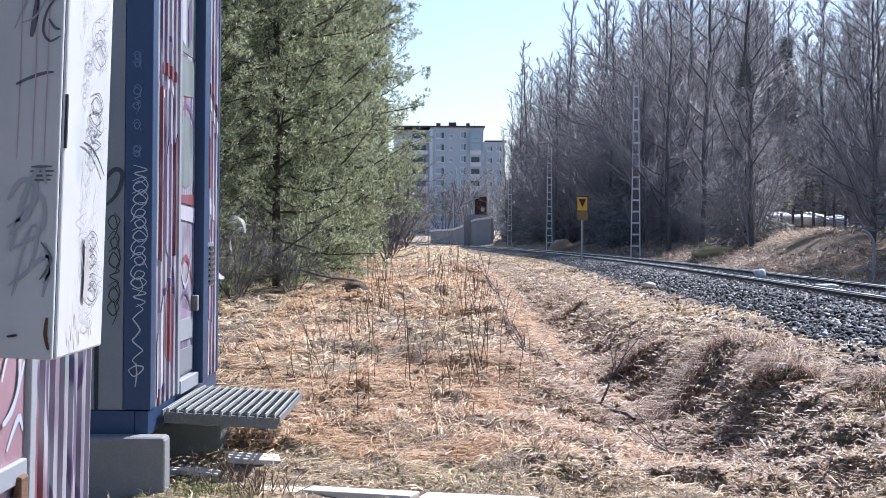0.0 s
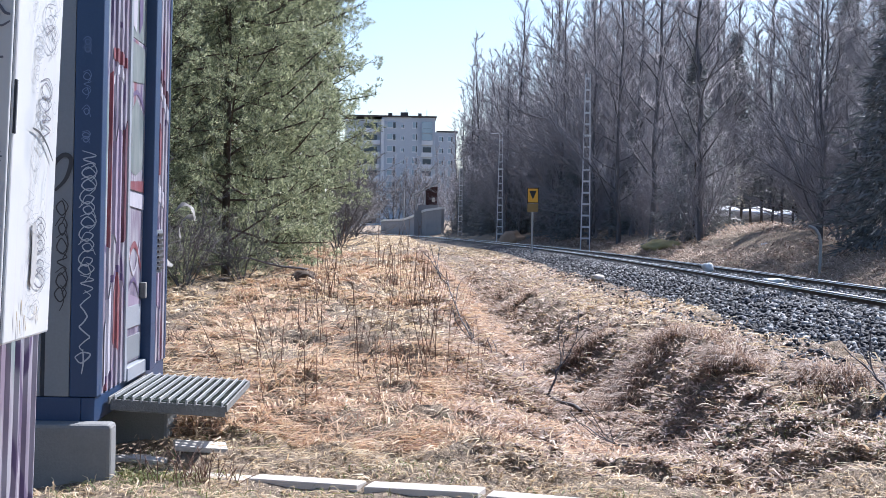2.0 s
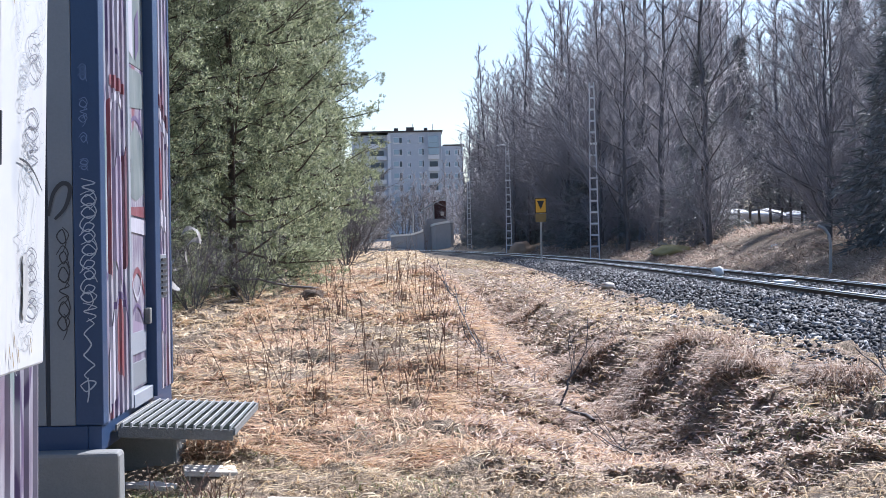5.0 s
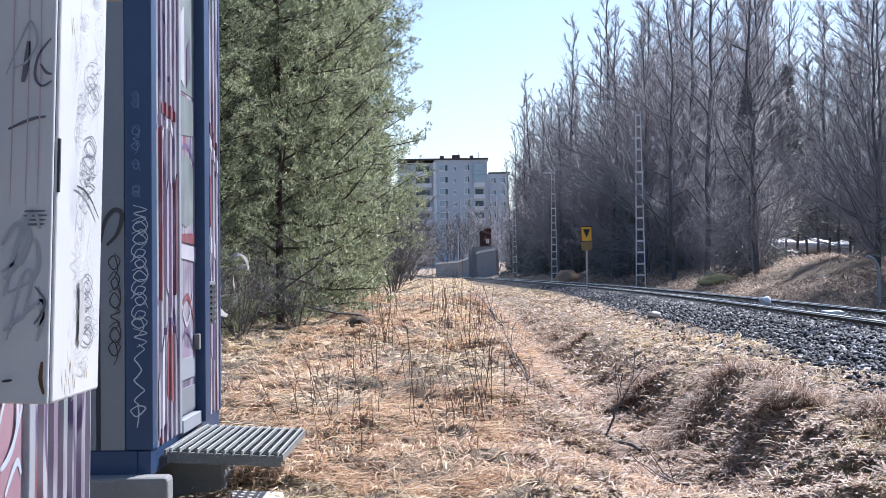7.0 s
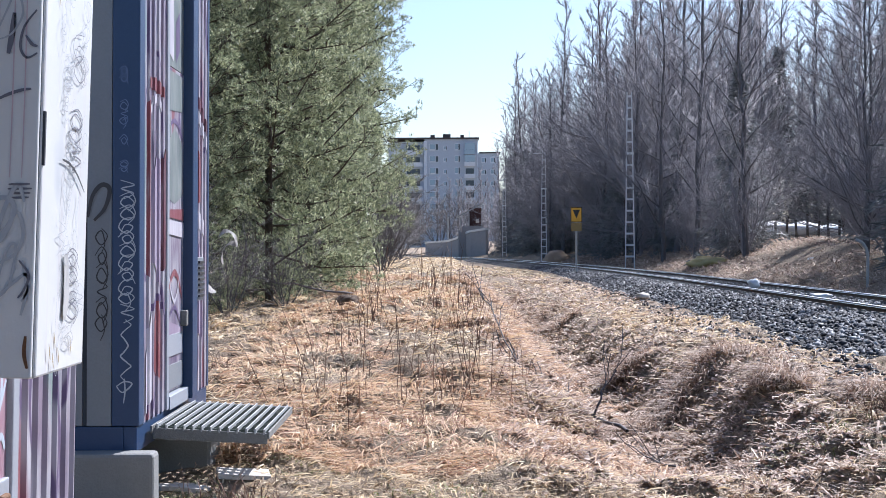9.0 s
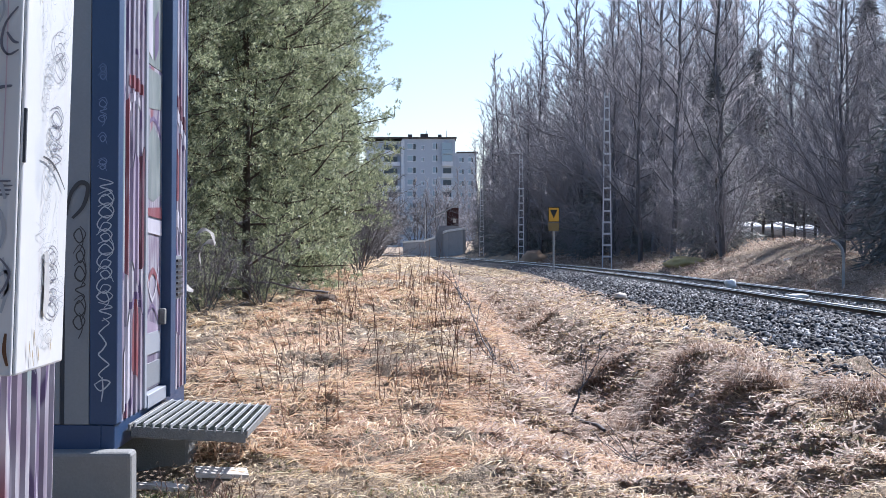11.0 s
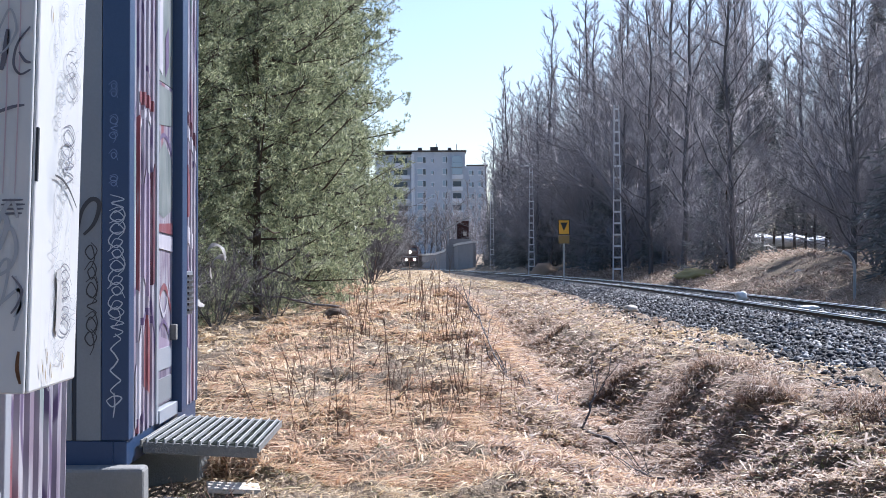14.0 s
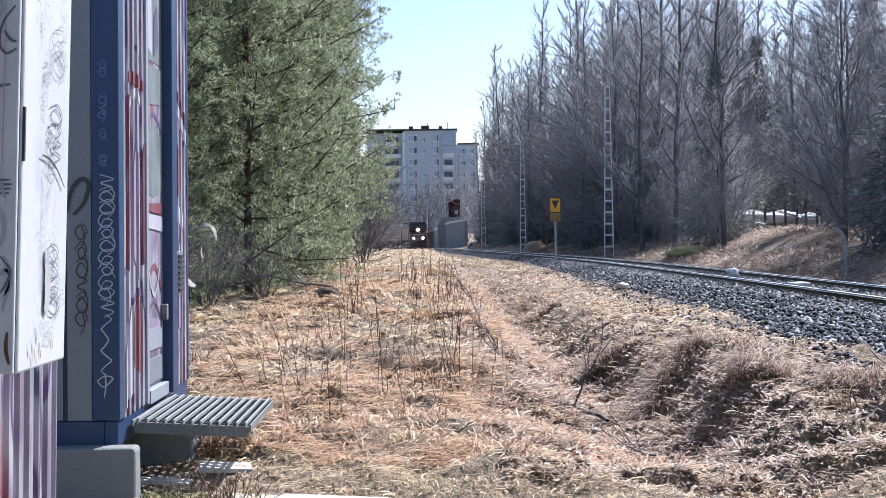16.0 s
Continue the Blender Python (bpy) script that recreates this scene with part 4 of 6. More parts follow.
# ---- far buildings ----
# distance haze is put into both facade colours as a pale blue tint
M_FACADE = speckled("hazed_grey_facade", (0.44, 0.52, 0.62), (0.50, 0.58, 0.68), 0.2, 2.0, 0.9, bump=0)
M_FACADE2 = speckled("hazed_facade_bay", (0.62, 0.69, 0.77), (0.68, 0.75, 0.82), 0.2, 2.0, 0.9, bump=0)
M_GLASS = Mat("window_glass", 0.12).done((0.04, 0.06, 0.09))
M_SKYGLASS = Mat("pale_balcony_glass", 0.15).done((0.30, 0.42, 0.52))
M_ROOF = Mat("dark_roof_felt", 0.9).done((0.07, 0.065, 0.065))
M_REDWALL = speckled("red_painted_boards", (0.05, 0.02, 0.02), (0.07, 0.026, 0.024), 2, 20, 0.8)
M_WALLCON = speckled("platform_concrete", (0.26, 0.26, 0.27), (0.36, 0.36, 0.36), 0.8, 6.0, 0.95, bump=0.3, dist=0.05)


def apartment_block():
    Y = 430.0
    a = thing("apartment_building", "pale grey seven-storey apartment building far behind the trees", "building")
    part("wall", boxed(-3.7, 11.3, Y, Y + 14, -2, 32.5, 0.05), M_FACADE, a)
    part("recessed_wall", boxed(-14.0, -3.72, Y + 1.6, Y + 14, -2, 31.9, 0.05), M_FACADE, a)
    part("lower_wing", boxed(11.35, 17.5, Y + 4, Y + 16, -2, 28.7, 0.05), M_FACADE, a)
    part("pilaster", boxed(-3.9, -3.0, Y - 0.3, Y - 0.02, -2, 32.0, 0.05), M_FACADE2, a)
    part("roof", boxed(-14.4, 11.7, Y - 0.6, Y + 14.4, 32.55, 32.95), M_ROOF, a)
    part("roof", boxed(11.8, 17.9, Y + 3.6, Y + 16.4, 28.72, 29.1), M_ROOF, a)
    for x, w in ((-2.0, 1.2), (1.5, 2.2), (6.5, 1.0)):
        part("roof_vent", boxed(x, x + w, Y + 3, Y + 5, 32.96, 33.7 + 0.2 * w), M_ROOF, a)
    for x in (3.2, 8.9):
        part("roof_mast", boxed(x, x + 0.15, Y + 3, Y + 3.15, 32.96, 35.0), M_GALV, a)
    for k in range(9):
        z = 29.3 - 3.35 * k
        for x, w, h, yy in ((-2.3, 2.6, 1.9, Y), (1.6, 1.1, 1.3, Y), (4.8, 1.6, 2.0, Y), (12.4, 1.5, 1.6, Y + 4), (15.0, 1.5, 1.6, Y + 4)):
            if x > 12 and z > 26:
                continue
            win = part("window", boxed(x, x + w, yy - 0.14, yy - 0.02, z, z + h), M_FACADE2, a)
            part("pane", boxed(x + 0.14, x + w * 0.62, yy - 0.18, yy - 0.142, z + 0.35, z + h - 0.15), M_SKYGLASS, win)
            part("pane", boxed(x + w * 0.68, x + w - 0.12, yy - 0.18, yy - 0.142, z + 0.15, z + h - 0.15), M_GLASS, win)
        # glazed balcony stack on the corner, open balconies on the recessed part
        bal = part("balcony", boxed(7.5, 10.6, Y - 1.3, Y - 0.02, z - 1.15, z - 0.95), M_FACADE2, a)
        part("parapet", boxed(7.5, 10.6, Y - 1.36, Y - 1.3, z - 1.15, z + 0.05), M_FACADE2 if k else M_SKYGLASS, bal)
        if k < 2:
            part("glazing", boxed(7.6, 10.5, Y - 1.3, Y - 1.26, z + 0.1, z + 2.0), M_SKYGLASS, bal)
        part("balcony_door", boxed(7.9, 10.2, Y - 0.1, Y - 0.03, z - 0.9, z + 1.6), M_GLASS, bal)
        deck = part("balcony", boxed(-13.0, -4.2, Y + 0.1, Y + 1.58, z - 1.15, z - 0.95), M_FACADE2, a)
        part("parapet", boxed(-13.0, -4.2, Y + 0.04, Y + 0.1, z - 1.15, z + 0.05), M_FACADE2, deck)
        part("balcony_door", boxed(-8.8, -5.0, Y + 1.5, Y + 1.58, z - 0.9, z + 1.6), M_GLASS, deck)


apartment_block()


def station():
    """Concrete platform wall that follows the curve of the track, with a small red shelter on top."""
    p = thing("platform_wall", "curved grey concrete station platform wall beside the track", "platform")
    px = (-2.4, -1.6, 0.2, 1.7, 3.0, 3.9, 5.0, 7.2)
    py = (293.0, 287.0, 272.0, 262.0, 248.0, 239.0, 233.0, 230.0)
    pz = (2.6, 2.7, 2.72, 2.75, 3.1, 3.7, 4.1, 4.4)
    ks = np.linspace(0, len(px) - 1, 29)
    xs, ys, zs = (np.interp(ks, range(len(px)), v) for v in (px, py, pz))
    for x0, y0, z0, x1, y1, z1 in zip(xs, ys, zs, xs[1:], ys[1:], zs[1:]):
        for name, lo0, lo1, up, deep, mat in (("wall_panel", -0.8, -0.8, 0.0, 0.5, M_WALLCON), ("coping", z0 + 0.01, z1 + 0.01, 0.32, 0.75, M_ENAMEL)):
            bm = bmesh.new()
            run = Vector((x1 - x0, y1 - y0, 0)).normalized()
            out = Vector((run.y, -run.x, 0)) * (-0.15 if name == "coping" else 0.0)
            back = Vector((-run.y, run.x, 0)) * deep
            a, b = Vector((x0, y0, 0)) - out, Vector((x1, y1, 0)) - out
            lo = [bm.verts.new(q) for q in (a + Vector((0, 0, lo0)), b + Vector((0, 0, lo1)), b + back + Vector((0, 0, lo1)), a + back + Vector((0, 0, lo0)))]
            hi = [bm.verts.new(q) for q in (a + Vector((0, 0, z0 + up)), b + Vector((0, 0, z1 + up)), b + back + Vector((0, 0, z1 + up)), a + back + Vector((0, 0, z0 + up)))]
            bm.faces.new(lo[::-1])
            bm.faces.new(hi)
            for i in range(4):
                bm.faces.new((lo[i], lo[(i + 1) % 4], hi[(i + 1) % 4], hi[i]))
            part(name, bm, mat, p)
    part("parapet", boxed(3.7, 6.9, 236.1, 236.3, 4.0, 5.1), M_WALLCON, p, "pale concrete parapet below the shelter")
    part("lamp_post", rod(bmesh.new(), (1.75, 264.0, 0.0), (1.75, 264.0, 8.0), 0.12, 0.08), M_GALV, p)
    s = thing("platform_shelter", "small dark red station shelter with a pale pitched roof", "shelter")
    part("wall", boxed(4.9, 6.75, 237, 241, 4.3, 7.9), M_REDWALL, s, "dark red boarded wall")
    part("window", boxed(5.9, 6.4, 236.9, 236.99, 5.6, 6.2), M_LID, s)
    for x in (3.4, 4.1, 4.75):
        part("post", boxed(x, x + 0.18, 236.5, 236.7, 4.2, 6.5 + 0.5 * (x - 3.4)), M_GALV, s)
    bm = bmesh.new()
    q = [(3.0, 6.4), (7.0, 8.5), (7.0, 8.75), (3.0, 6.65)]
    a = [bm.verts.new((x, 236.0, z)) for x, z in q]
    b = [bm.verts.new((x, 242.0, z)) for x, z in q]
    bm.faces.new(a)
    bm.faces.new(b[::-1])
    for i in range(4):
        bm.faces.new((a[i], b[i], b[(i + 1) % 4], a[(i + 1) % 4]))
    part("roof", bm, M_GALV, s, "pale metal roof")
    part("support", boxed(3.2, 6.8, 236.4, 242, -0.5, 4.2), M_WALLCON, s)


station()


def hill_house():
    h = thing("house", "dark house with a pitched roof on the wooded rise", "house", at=pose(19.2, 128.0, 3.0))
    part("wall", boxed(-3.2, 3.6, 0, 8, -1.5, 10.2), M_ROOF, h)
    bm = bmesh.new()
    a = [bm.verts.new((x, -0.4, z)) for x, z in ((-4.0, 9.9), (0.2, 11.9), (4.4, 9.9))]
    b = [bm.verts.new((x, 8.4, z)) for x, z in ((-4.0, 9.9), (0.2, 11.9), (4.4, 9.9))]
    bm.faces.new(a)
    bm.faces.new(b[::-1])
    for i in range(3):
        bm.faces.new((a[i], b[i], b[(i + 1) % 3], a[(i + 1) % 3]))
    part("roof", bm, M_GREYPANEL, h)
    part("chimney", boxed(0.6, 1.2, 3, 3.6, 11.0, 12.9), M_ROOF, h)


hill_house()


# ---- trees ----
def grow_bare(seed, height, spread, limbs, subs, lean=0.0, low=0.10, steep=(0.5, 1.05), thin=1.0):
    """Leafless broadleaved tree: (trunk and limb tubes, side-branch tubes, twig spikes)."""
    g = random.Random(seed)
    wood, fine, spikes = [], [], []
    trunk = []
    x = y = 0.0
    n = 14
    for i in range(n + 1):
        f = i / n
        trunk.append(Vector((x, y, height * f)))
        x += (g.uniform(-0.13, 0.13) + lean * 0.1) * height / 18
        y += g.uniform(-0.13, 0.13) * height / 18
    rad = lambda f: height * 0.0078 * (1 - f) ** 0.85 + 0.012

    def jog(a, up):
        return Vector((g.uniform(-a, a), g.uniform(-a, a), g.uniform(-a, a) * 0.6 + up))

    for i in range(n):
        wood.append((*trunk[i], *trunk[i + 1], rad(i / n), rad((i + 1) / n)))
    for k in range(limbs):
        f = low + (0.985 - low) * (k + g.random()) / limbs
        i = min(int(f * n), n - 1)
        p = trunk[i].lerp(trunk[i + 1], f * n - i)
        a = k * 2.4 + g.uniform(-0.6, 0.6)
        el = g.uniform(*steep)
        ln = spread * (1.12 - f) ** 0.8 * g.uniform(0.55, 1.2) + 0.5
        d = Vector((math.cos(a) * math.cos(el), math.sin(a) * math.cos(el), math.sin(el)))
        r = rad(f) * 0.34
        segs = 5
        q = p
        for s in range(segs):
            d = (d + jog(0.22, 0.10)).normalized()
            e = q + d * ln / segs
            wood.append((*q, *e, r * (1 - s / segs) + 0.006, r * (1 - (s + 1) / segs) + 0.006))
            for _ in range(subs if s else subs // 2):
                h = q.lerp(e, g.random())
                dd = (d + jog(0.85, 0.12)).normalized()
                tl = ln * g.uniform(0.16, 0.36) + 0.15
                m = h + dd * tl * 0.5
                d2 = (dd + jog(0.35, 0.16)).normalized()
                t = m + d2 * tl * 0.5
                fine.append((*h, *m, 0.010 * thin, 0.007 * thin))
                spikes.append((*m, *t, 0.007 * thin, 0))
                for _ in range(6):
                    c = g.random()
                    b = h.lerp(m, c * 2) if c < 0.5 else m.lerp(t, c * 2 - 1)
                    d3 = (d2 + jog(0.8, 0.12)).normalized()
                    spikes.append((*b, *(b + d3 * tl * g.uniform(0.25, 0.6)), 0.0058 * thin, 0))
            q = e
        for _ in range(7):
            d3 = (d + jog(0.6, 0.1)).normalized()
            b = p.lerp(q, g.uniform(0.7, 1.0))
            spikes.append((*b, *(b + d3 * ln * g.uniform(0.08, 0.22)), 0.006 * thin, 0))
    return wood, fine, spikes


def spike_mesh(rows):
    """Three-sided twigs that run out to a point."""
    s = np.asarray(rows, float).reshape(-1, 8)
    p, q, r = s[:, :3], s[:, 3:6], s[:, 6]
    d = q - p
    d /= np.linalg.norm(d, axis=1, keepdims=True) + 1e-9
    u = np.cross(d, np.where(np.abs(d[:, 2:]) > 0.9, [[1.0, 0, 0]], [[0, 0, 1.0]]))
    u /= np.linalg.norm(u, axis=1, keepdims=True)
    w = np.cross(d, u)
    a = np.arange(3) * 2 * np.pi / 3
    ring = p[:, None] + (u[:, None] * np.cos(a)[None, :, None] + w[:, None] * np.sin(a)[None, :, None]) * r[:, None, None]
    v = np.concatenate([ring, q[:, None]], 1).reshape(-1, 3)
    t = np.array([(0, 1, 3), (1, 2, 3), (2, 0, 3)])
    return v, (t[None] + (np.arange(len(s)) * 4)[:, None, None]).reshape(-1, 3)


def tree_thing(name, label, category, group, wood, fine, bark, leaf_mesh=None, twig=None, spikes=None):
    t = thing(name, label, category, group)
    v, f = tubes(wood, 5)
    o = new("trunk", tri_mesh("trunk", v, f, [bark], smooth=True))
    o.parent = t
    if fine is not None:
        v, f = tubes(fine, 3)
        v2, f2 = spike_mesh(spikes)
        o = new("crown", tri_mesh("crown", np.concatenate([v, v2]), np.concatenate([f, f2 + len(v)]), [twig]))
        o.parent = t
        tagged(o, "crown of fine bare twigs")
    if leaf_mesh is not None:
        o = new("crown", leaf_mesh)
        o.parent = t
    return t


def needle_tufts(g, centers, dirs, per, length, width, spread):
    """Thin needle triangles that fan out round each tuft's direction."""
    n = len(centers)
    d = np.repeat(dirs, per, 0) + g.normal(0, spread, (n * per, 3))
    d /= np.linalg.norm(d, axis=1, keepdims=True)
    c = np.repeat(centers, per, 0) + g.normal(0, length * 0.25, (n * per, 3))
    side = np.cross(d, g.normal(0, 1, (n * per, 3)))
    side /= np.linalg.norm(side, axis=1, keepdims=True) + 1e-9
    L = length * g.uniform(0.6, 1.3, (n * per, 1))
    v = np.stack([c - side * width, c + side * width, c + d * L], 1).reshape(-1, 3)
    return v, np.arange(len(v)).reshape(-1, 3)


def make_pine(seed, height, radius, pads):
    """Young pine: whorled limbs that end in rounded pads of upward shoots, with dark gaps between."""
    g, r = np.random.RandomState(seed), random.Random(seed)
    wood = []
    n = 10
    for i in range(n):
        a, b = height * i / n, height * (i + 1) / n
        wood.append((0, 0, a, 0, 0, b, 0.075 * (1 - i / n) + 0.015, 0.075 * (1 - (i + 1) / n) + 0.015))
    hubs, size = [], []
    limbs = 118
    for k in range(limbs):
        f = 0.02 + 0.96 * k / limbs
        z = height * f
        a = k * 2.4 + r.uniform(-0.4, 0.4)
        ln = radius * min(1.0, (0.72 + f * 1.6), 1.75 * (1 - f) ** 0.75) * r.uniform(0.55, 1.16)
        rise = r.uniform(-0.15, 0.85)
        tip = Vector((math.cos(a) * ln, math.sin(a) * ln, z + rise * ln))
        base = Vector((0, 0, z))
        mid = base.lerp(tip, 0.5) + Vector((0, 0, -0.08 * ln))
        wood.append((*base, *mid, 0.026, 0.017))
        wood.append((*mid, *tip, 0.017, 0.006))
        m = max(4, int(pads / limbs * (0.45 + ln / radius)))
        for j in range(m):
            s = 0.22 + 0.82 * ((j + r.random()) / m) ** 0.8
            p = base.lerp(mid, s * 2) if s < 0.5 else mid.lerp(tip, s * 2 - 1)
            off = 0.36 * ln * (1.15 - 0.6 * s) + 0.06
            side = Vector((-math.sin(a), math.cos(a), 0)) * r.uniform(-1, 1) * off
            hub = p + side + Vector((math.cos(a), math.sin(a), 0)) * abs(side.length) * 0.5 + Vector((0, 0, r.uniform(-0.5, 0.6) * off))
            wood.append((*p, *hub, 0.008, 0.004))
            hubs.append(hub)
            size.append(r.uniform(0.11, 0.23))
    for _ in range(460):
        z, a = height * r.uniform(0.01, 0.85), r.uniform(0, 6.283)
        hubs.append(Vector((math.cos(a), math.sin(a), 0)) * r.uniform(0.14, 0.55) * radius + Vector((0, 0, z)))
        size.append(r.uniform(0.12, 0.22))
    hubs, size = np.array(hubs), np.array(size)
    shoots = 11
    c = np.repeat(hubs, shoots, 0)
    sz = np.repeat(size, shoots)[:, None]
    way = g.normal(0, 1, (len(c), 3)) * np.array([1.0, 1.0, 0.85])
    way /= np.linalg.norm(way, axis=1, keepdims=True)
    out = c.copy()
    out[:, 2] = 0
    out /= np.linalg.norm(out, axis=1, keepdims=True) + 1e-9
    c = c + way * sz * g.uniform(0.3, 1.0, (len(c), 1))
    d = way * 0.7 + out * 0.35 + np.array([0, 0, 0.75])
    d /= np.linalg.norm(d, axis=1, keepdims=True)
    v, f = needle_tufts(g, c, d, 9, 0.078, 0.0088, 0.6)
    return wood, tri_mesh("crown", v, f, [M_NEEDLE])


def make_spruce(seed, height, radius, count):
    g, r = np.random.RandomState(seed), random.Random(seed)
    wood = [(0, 0, 0, 0, 0, height * 0.5, 0.16, 0.09), (0, 0, height * 0.5, 0, 0, height, 0.09, 0.01)]
    f = g.uniform(0, 1, count) ** 1.5
    z = height * (0.04 + 0.96 * f)
    a = g.uniform(0, 6.283, count)
    rr = radius * (1.02 - f) * np.sqrt(g.uniform(0.08, 1, count)) * (0.7 + 0.3 * np.sin(z * 4.0 + a * 2) + 0.35 * vnoise(a * 1.6, z * 0.8, seed))
    c = np.stack([np.cos(a) * rr, np.sin(a) * rr, z - rr * 0.35], 1)
    d = np.stack([np.cos(a), np.sin(a), -0.45 + 0 * a], 1)
    v, t = needle_tufts(g, c, d / np.linalg.norm(d, axis=1, keepdims=True), 3, 0.50, 0.045, 0.45)
    return wood, tri_mesh("crown", v, t, [M_SPRUCE])


def put(masters, spots):
    """Stand each master at its first spot and copies of it at the others."""
    used = set()
    for k, (x, y, s, turn) in enumerate(spots):
        m = masters[k % len(masters)]
        at = Matrix.Translation((x, y, float(land(x, y, False)) - 0.08)) @ Matrix.Rotation(turn, 4, "Z") @ Matrix.Diagonal((s, s, s, 1))
        if k % len(masters) in used:
            o = copy_thing(m, at)
            o.scale = (s, s, s)
        else:
            used.add(k % len(masters))
            m.matrix_world = at


MAST_SPOTS = ((9.3, 256.0), (8.82, 202.0), (10.1, 145.0), (11.42, 90.5), (12.45, 36.0))


def aside(x, y, reach):
    """Keep the strip in front of each mast open: trees nearer than it stand further back from the track."""
    for mx, my in MAST_SPOTS:
        if y < my + 2 and x - reach < mx / my * y + 0.3:
            x = max(x, mx / my * y + 0.3 + reach)
    return x


def sunlit(x, y):
    """The clearing through which the sun reaches the snow behind the fence."""
    return 89 < y < 124 and abs(x - 21.8 - (y - 93) * 0.65) < 4.2


def plant_forest():
    g = random.Random(11)
    # young pines in a row beside the field
    pines = []
    for k, (h, rad, n) in enumerate(((12.5, 2.15, 1000), (11.2, 2.05, 920), (13.2, 2.2, 1020))):
        wood, crown = make_pine(20 + k, h, rad, n)
        pines.append(tree_thing("pine_tree", "dense green young pine with branches down to the ground", "tree", "pines beside the field", wood, None, M_PINEBARK, crown))
    put(pines, [(-3.0, 27.5, 0.95, 0.3), (-2.75, 32.5, 1.0, 1.2), (-4.7, 25.5, 0.95, 2.2), (-2.75, 38.5, 1.0, 3.1), (-4.4, 31.0, 1.05, 4.0), (-4.2, 36.5, 1.0, 5.0),
                (-2.9, 46.0, 1.0, 0.9), (-6.4, 29.0, 1.0, 2.8), (-5.0, 43.0, 1.05, 1.9), (-3.4, 56.0, 1.0, 3.6), (-7.0, 37.0, 1.1, 5.5), (-3.9, 24.2, 0.6, 4.4), (-5.0, 23.9, 0.55, 1.4)])
    # bare broadleaved trees beyond the track
    bare = []
    for k, (h, sp, li, su, lo) in enumerate(((17.0, 4.4, 34, 5, 0.16), (15.0, 3.9, 34, 5, 0.06), (18.5, 3.6, 36, 5, 0.14), (13.0, 4.8, 32, 5, 0.05))):
        wood, fine, spikes = grow_bare(40 + k, h, sp, li, su, 0.1 * (k % 3 - 1), lo, (0.25, 0.95), 1.25)
        bare.append(tree_thing("bare_tree", "tall leafless grey-barked tree on the wooded bank", "tree", "bare trees beyond the track", wood, fine, M_BARK, None, M_TWIG, spikes))
    spots = [(15.2, 75, 1.1, 0.2), (23.8, 80, 1.2, 1.0), (14.9, 88, 1.2, 2.0), (17.4, 62, 0.95, 4.0), (21.5, 66, 1.1, 3.0), (15.8, 56, 0.8, 2.5), (19.0, 58, 1.0, 1.4), (16.5, 44, 0.75, 5.1), (18.8, 50, 0.9, 0.6),
             (13.6, 92, 1.25, 0.8), (15.2, 97, 1.3, 1.8), (20.0, 54, 1.0, 2.6), (22.5, 60, 1.0, 3.3), (24.0, 70, 1.2, 4.4), (17.2, 50, 0.85, 0.1), (19.5, 70, 1.1, 5.0)]
    put(bare, spots)
    far = []
    for k, (h, sp, li, su, lo) in enumerate(((24.0, 4.2, 40, 4, 0.08), (21.0, 4.6, 38, 4, 0.04), (26.0, 4.0, 42, 4, 0.12))):
        wood, fine, spikes = grow_bare(140 + k, h, sp, li, su, 0.1 * (k % 3 - 1), lo, (0.6, 1.15), 2.1)
        far.append(tree_thing("bare_tree", "very tall leafless tree in the dense trackside wood", "tree", "bare trees beyond the track", wood, fine, M_BARK, None, M_TWIG, spikes))
    spots = []
    for k in range(78):
        y = 92 + 140 * (k + g.random()) / 78
        off = 4.4 + 20 * g.random() ** 1.7
        spots.append((float(track_x(y)) + off, y, g.uniform(0.62, 1.0) * (0.8 if y > 190 else 1.0), g.uniform(0, 6.28)))
    for k in range(34):
        spots.append((19 + 24 * g.random(), 96 + 24 * g.random(), g.uniform(0.7, 1.05), g.uniform(0, 6.28)))
    spots = [(aside(x, y, 3.9 * s), y, s, a) for x, y, s, a in spots]
    spots += [(11.6, 206, 1.1, 0.5), (13.0, 211, 1.15, 1.5), (10.9, 216, 0.95, 2.5), (12.6, 158, 1.1, 3.5), (14.6, 205, 1.15, 4.5), (10.2, 224, 0.8, 5.5), (9.6, 232, 0.7, 0.9), (15.0, 150, 1.1, 1.9), (14.6, 140, 1.1, 2.9), (12.3, 226, 1.0, 3.9)]
    spots += [(5.0, 262, 0.5, 0.3), (7.6, 268, 0.55, 1.3), (3.8, 284, 0.55, 2.3), (9.2, 278, 0.6, 3.3), (2.2, 300, 0.55, 4.3), (-9.5, 290, 0.6, 5.3), (6.2, 308, 0.6, 0.8), (0.0, 330, 0.6, 1.8), (-8.6, 262, 0.5, 2.8), (11.5, 300, 0.6, 3.8), (5.2, 334, 0.6, 4.8)]
    put(far, [q for q in spots if not sunlit(q[0], q[1])])
    # spruces
    spruces = []
    for k, (h, rad, n) in enumerate(((12.5, 2.9, 2300), (10.0, 2.8, 2000), (15.0, 3.2, 2600))):
        wood, crown = make_spruce(60 + k, h, rad, n)
        spruces.append(tree_thing("spruce_tree", "dark dense spruce standing among bare trees", "tree", "spruces in the wood", wood, None, M_PINEBARK, crown))
    spots = [(15.9, 80, 0.80, 0.4), (16.4, 49, 0.9, 2.0), (23.6, 79, 0.9, 1.0)]
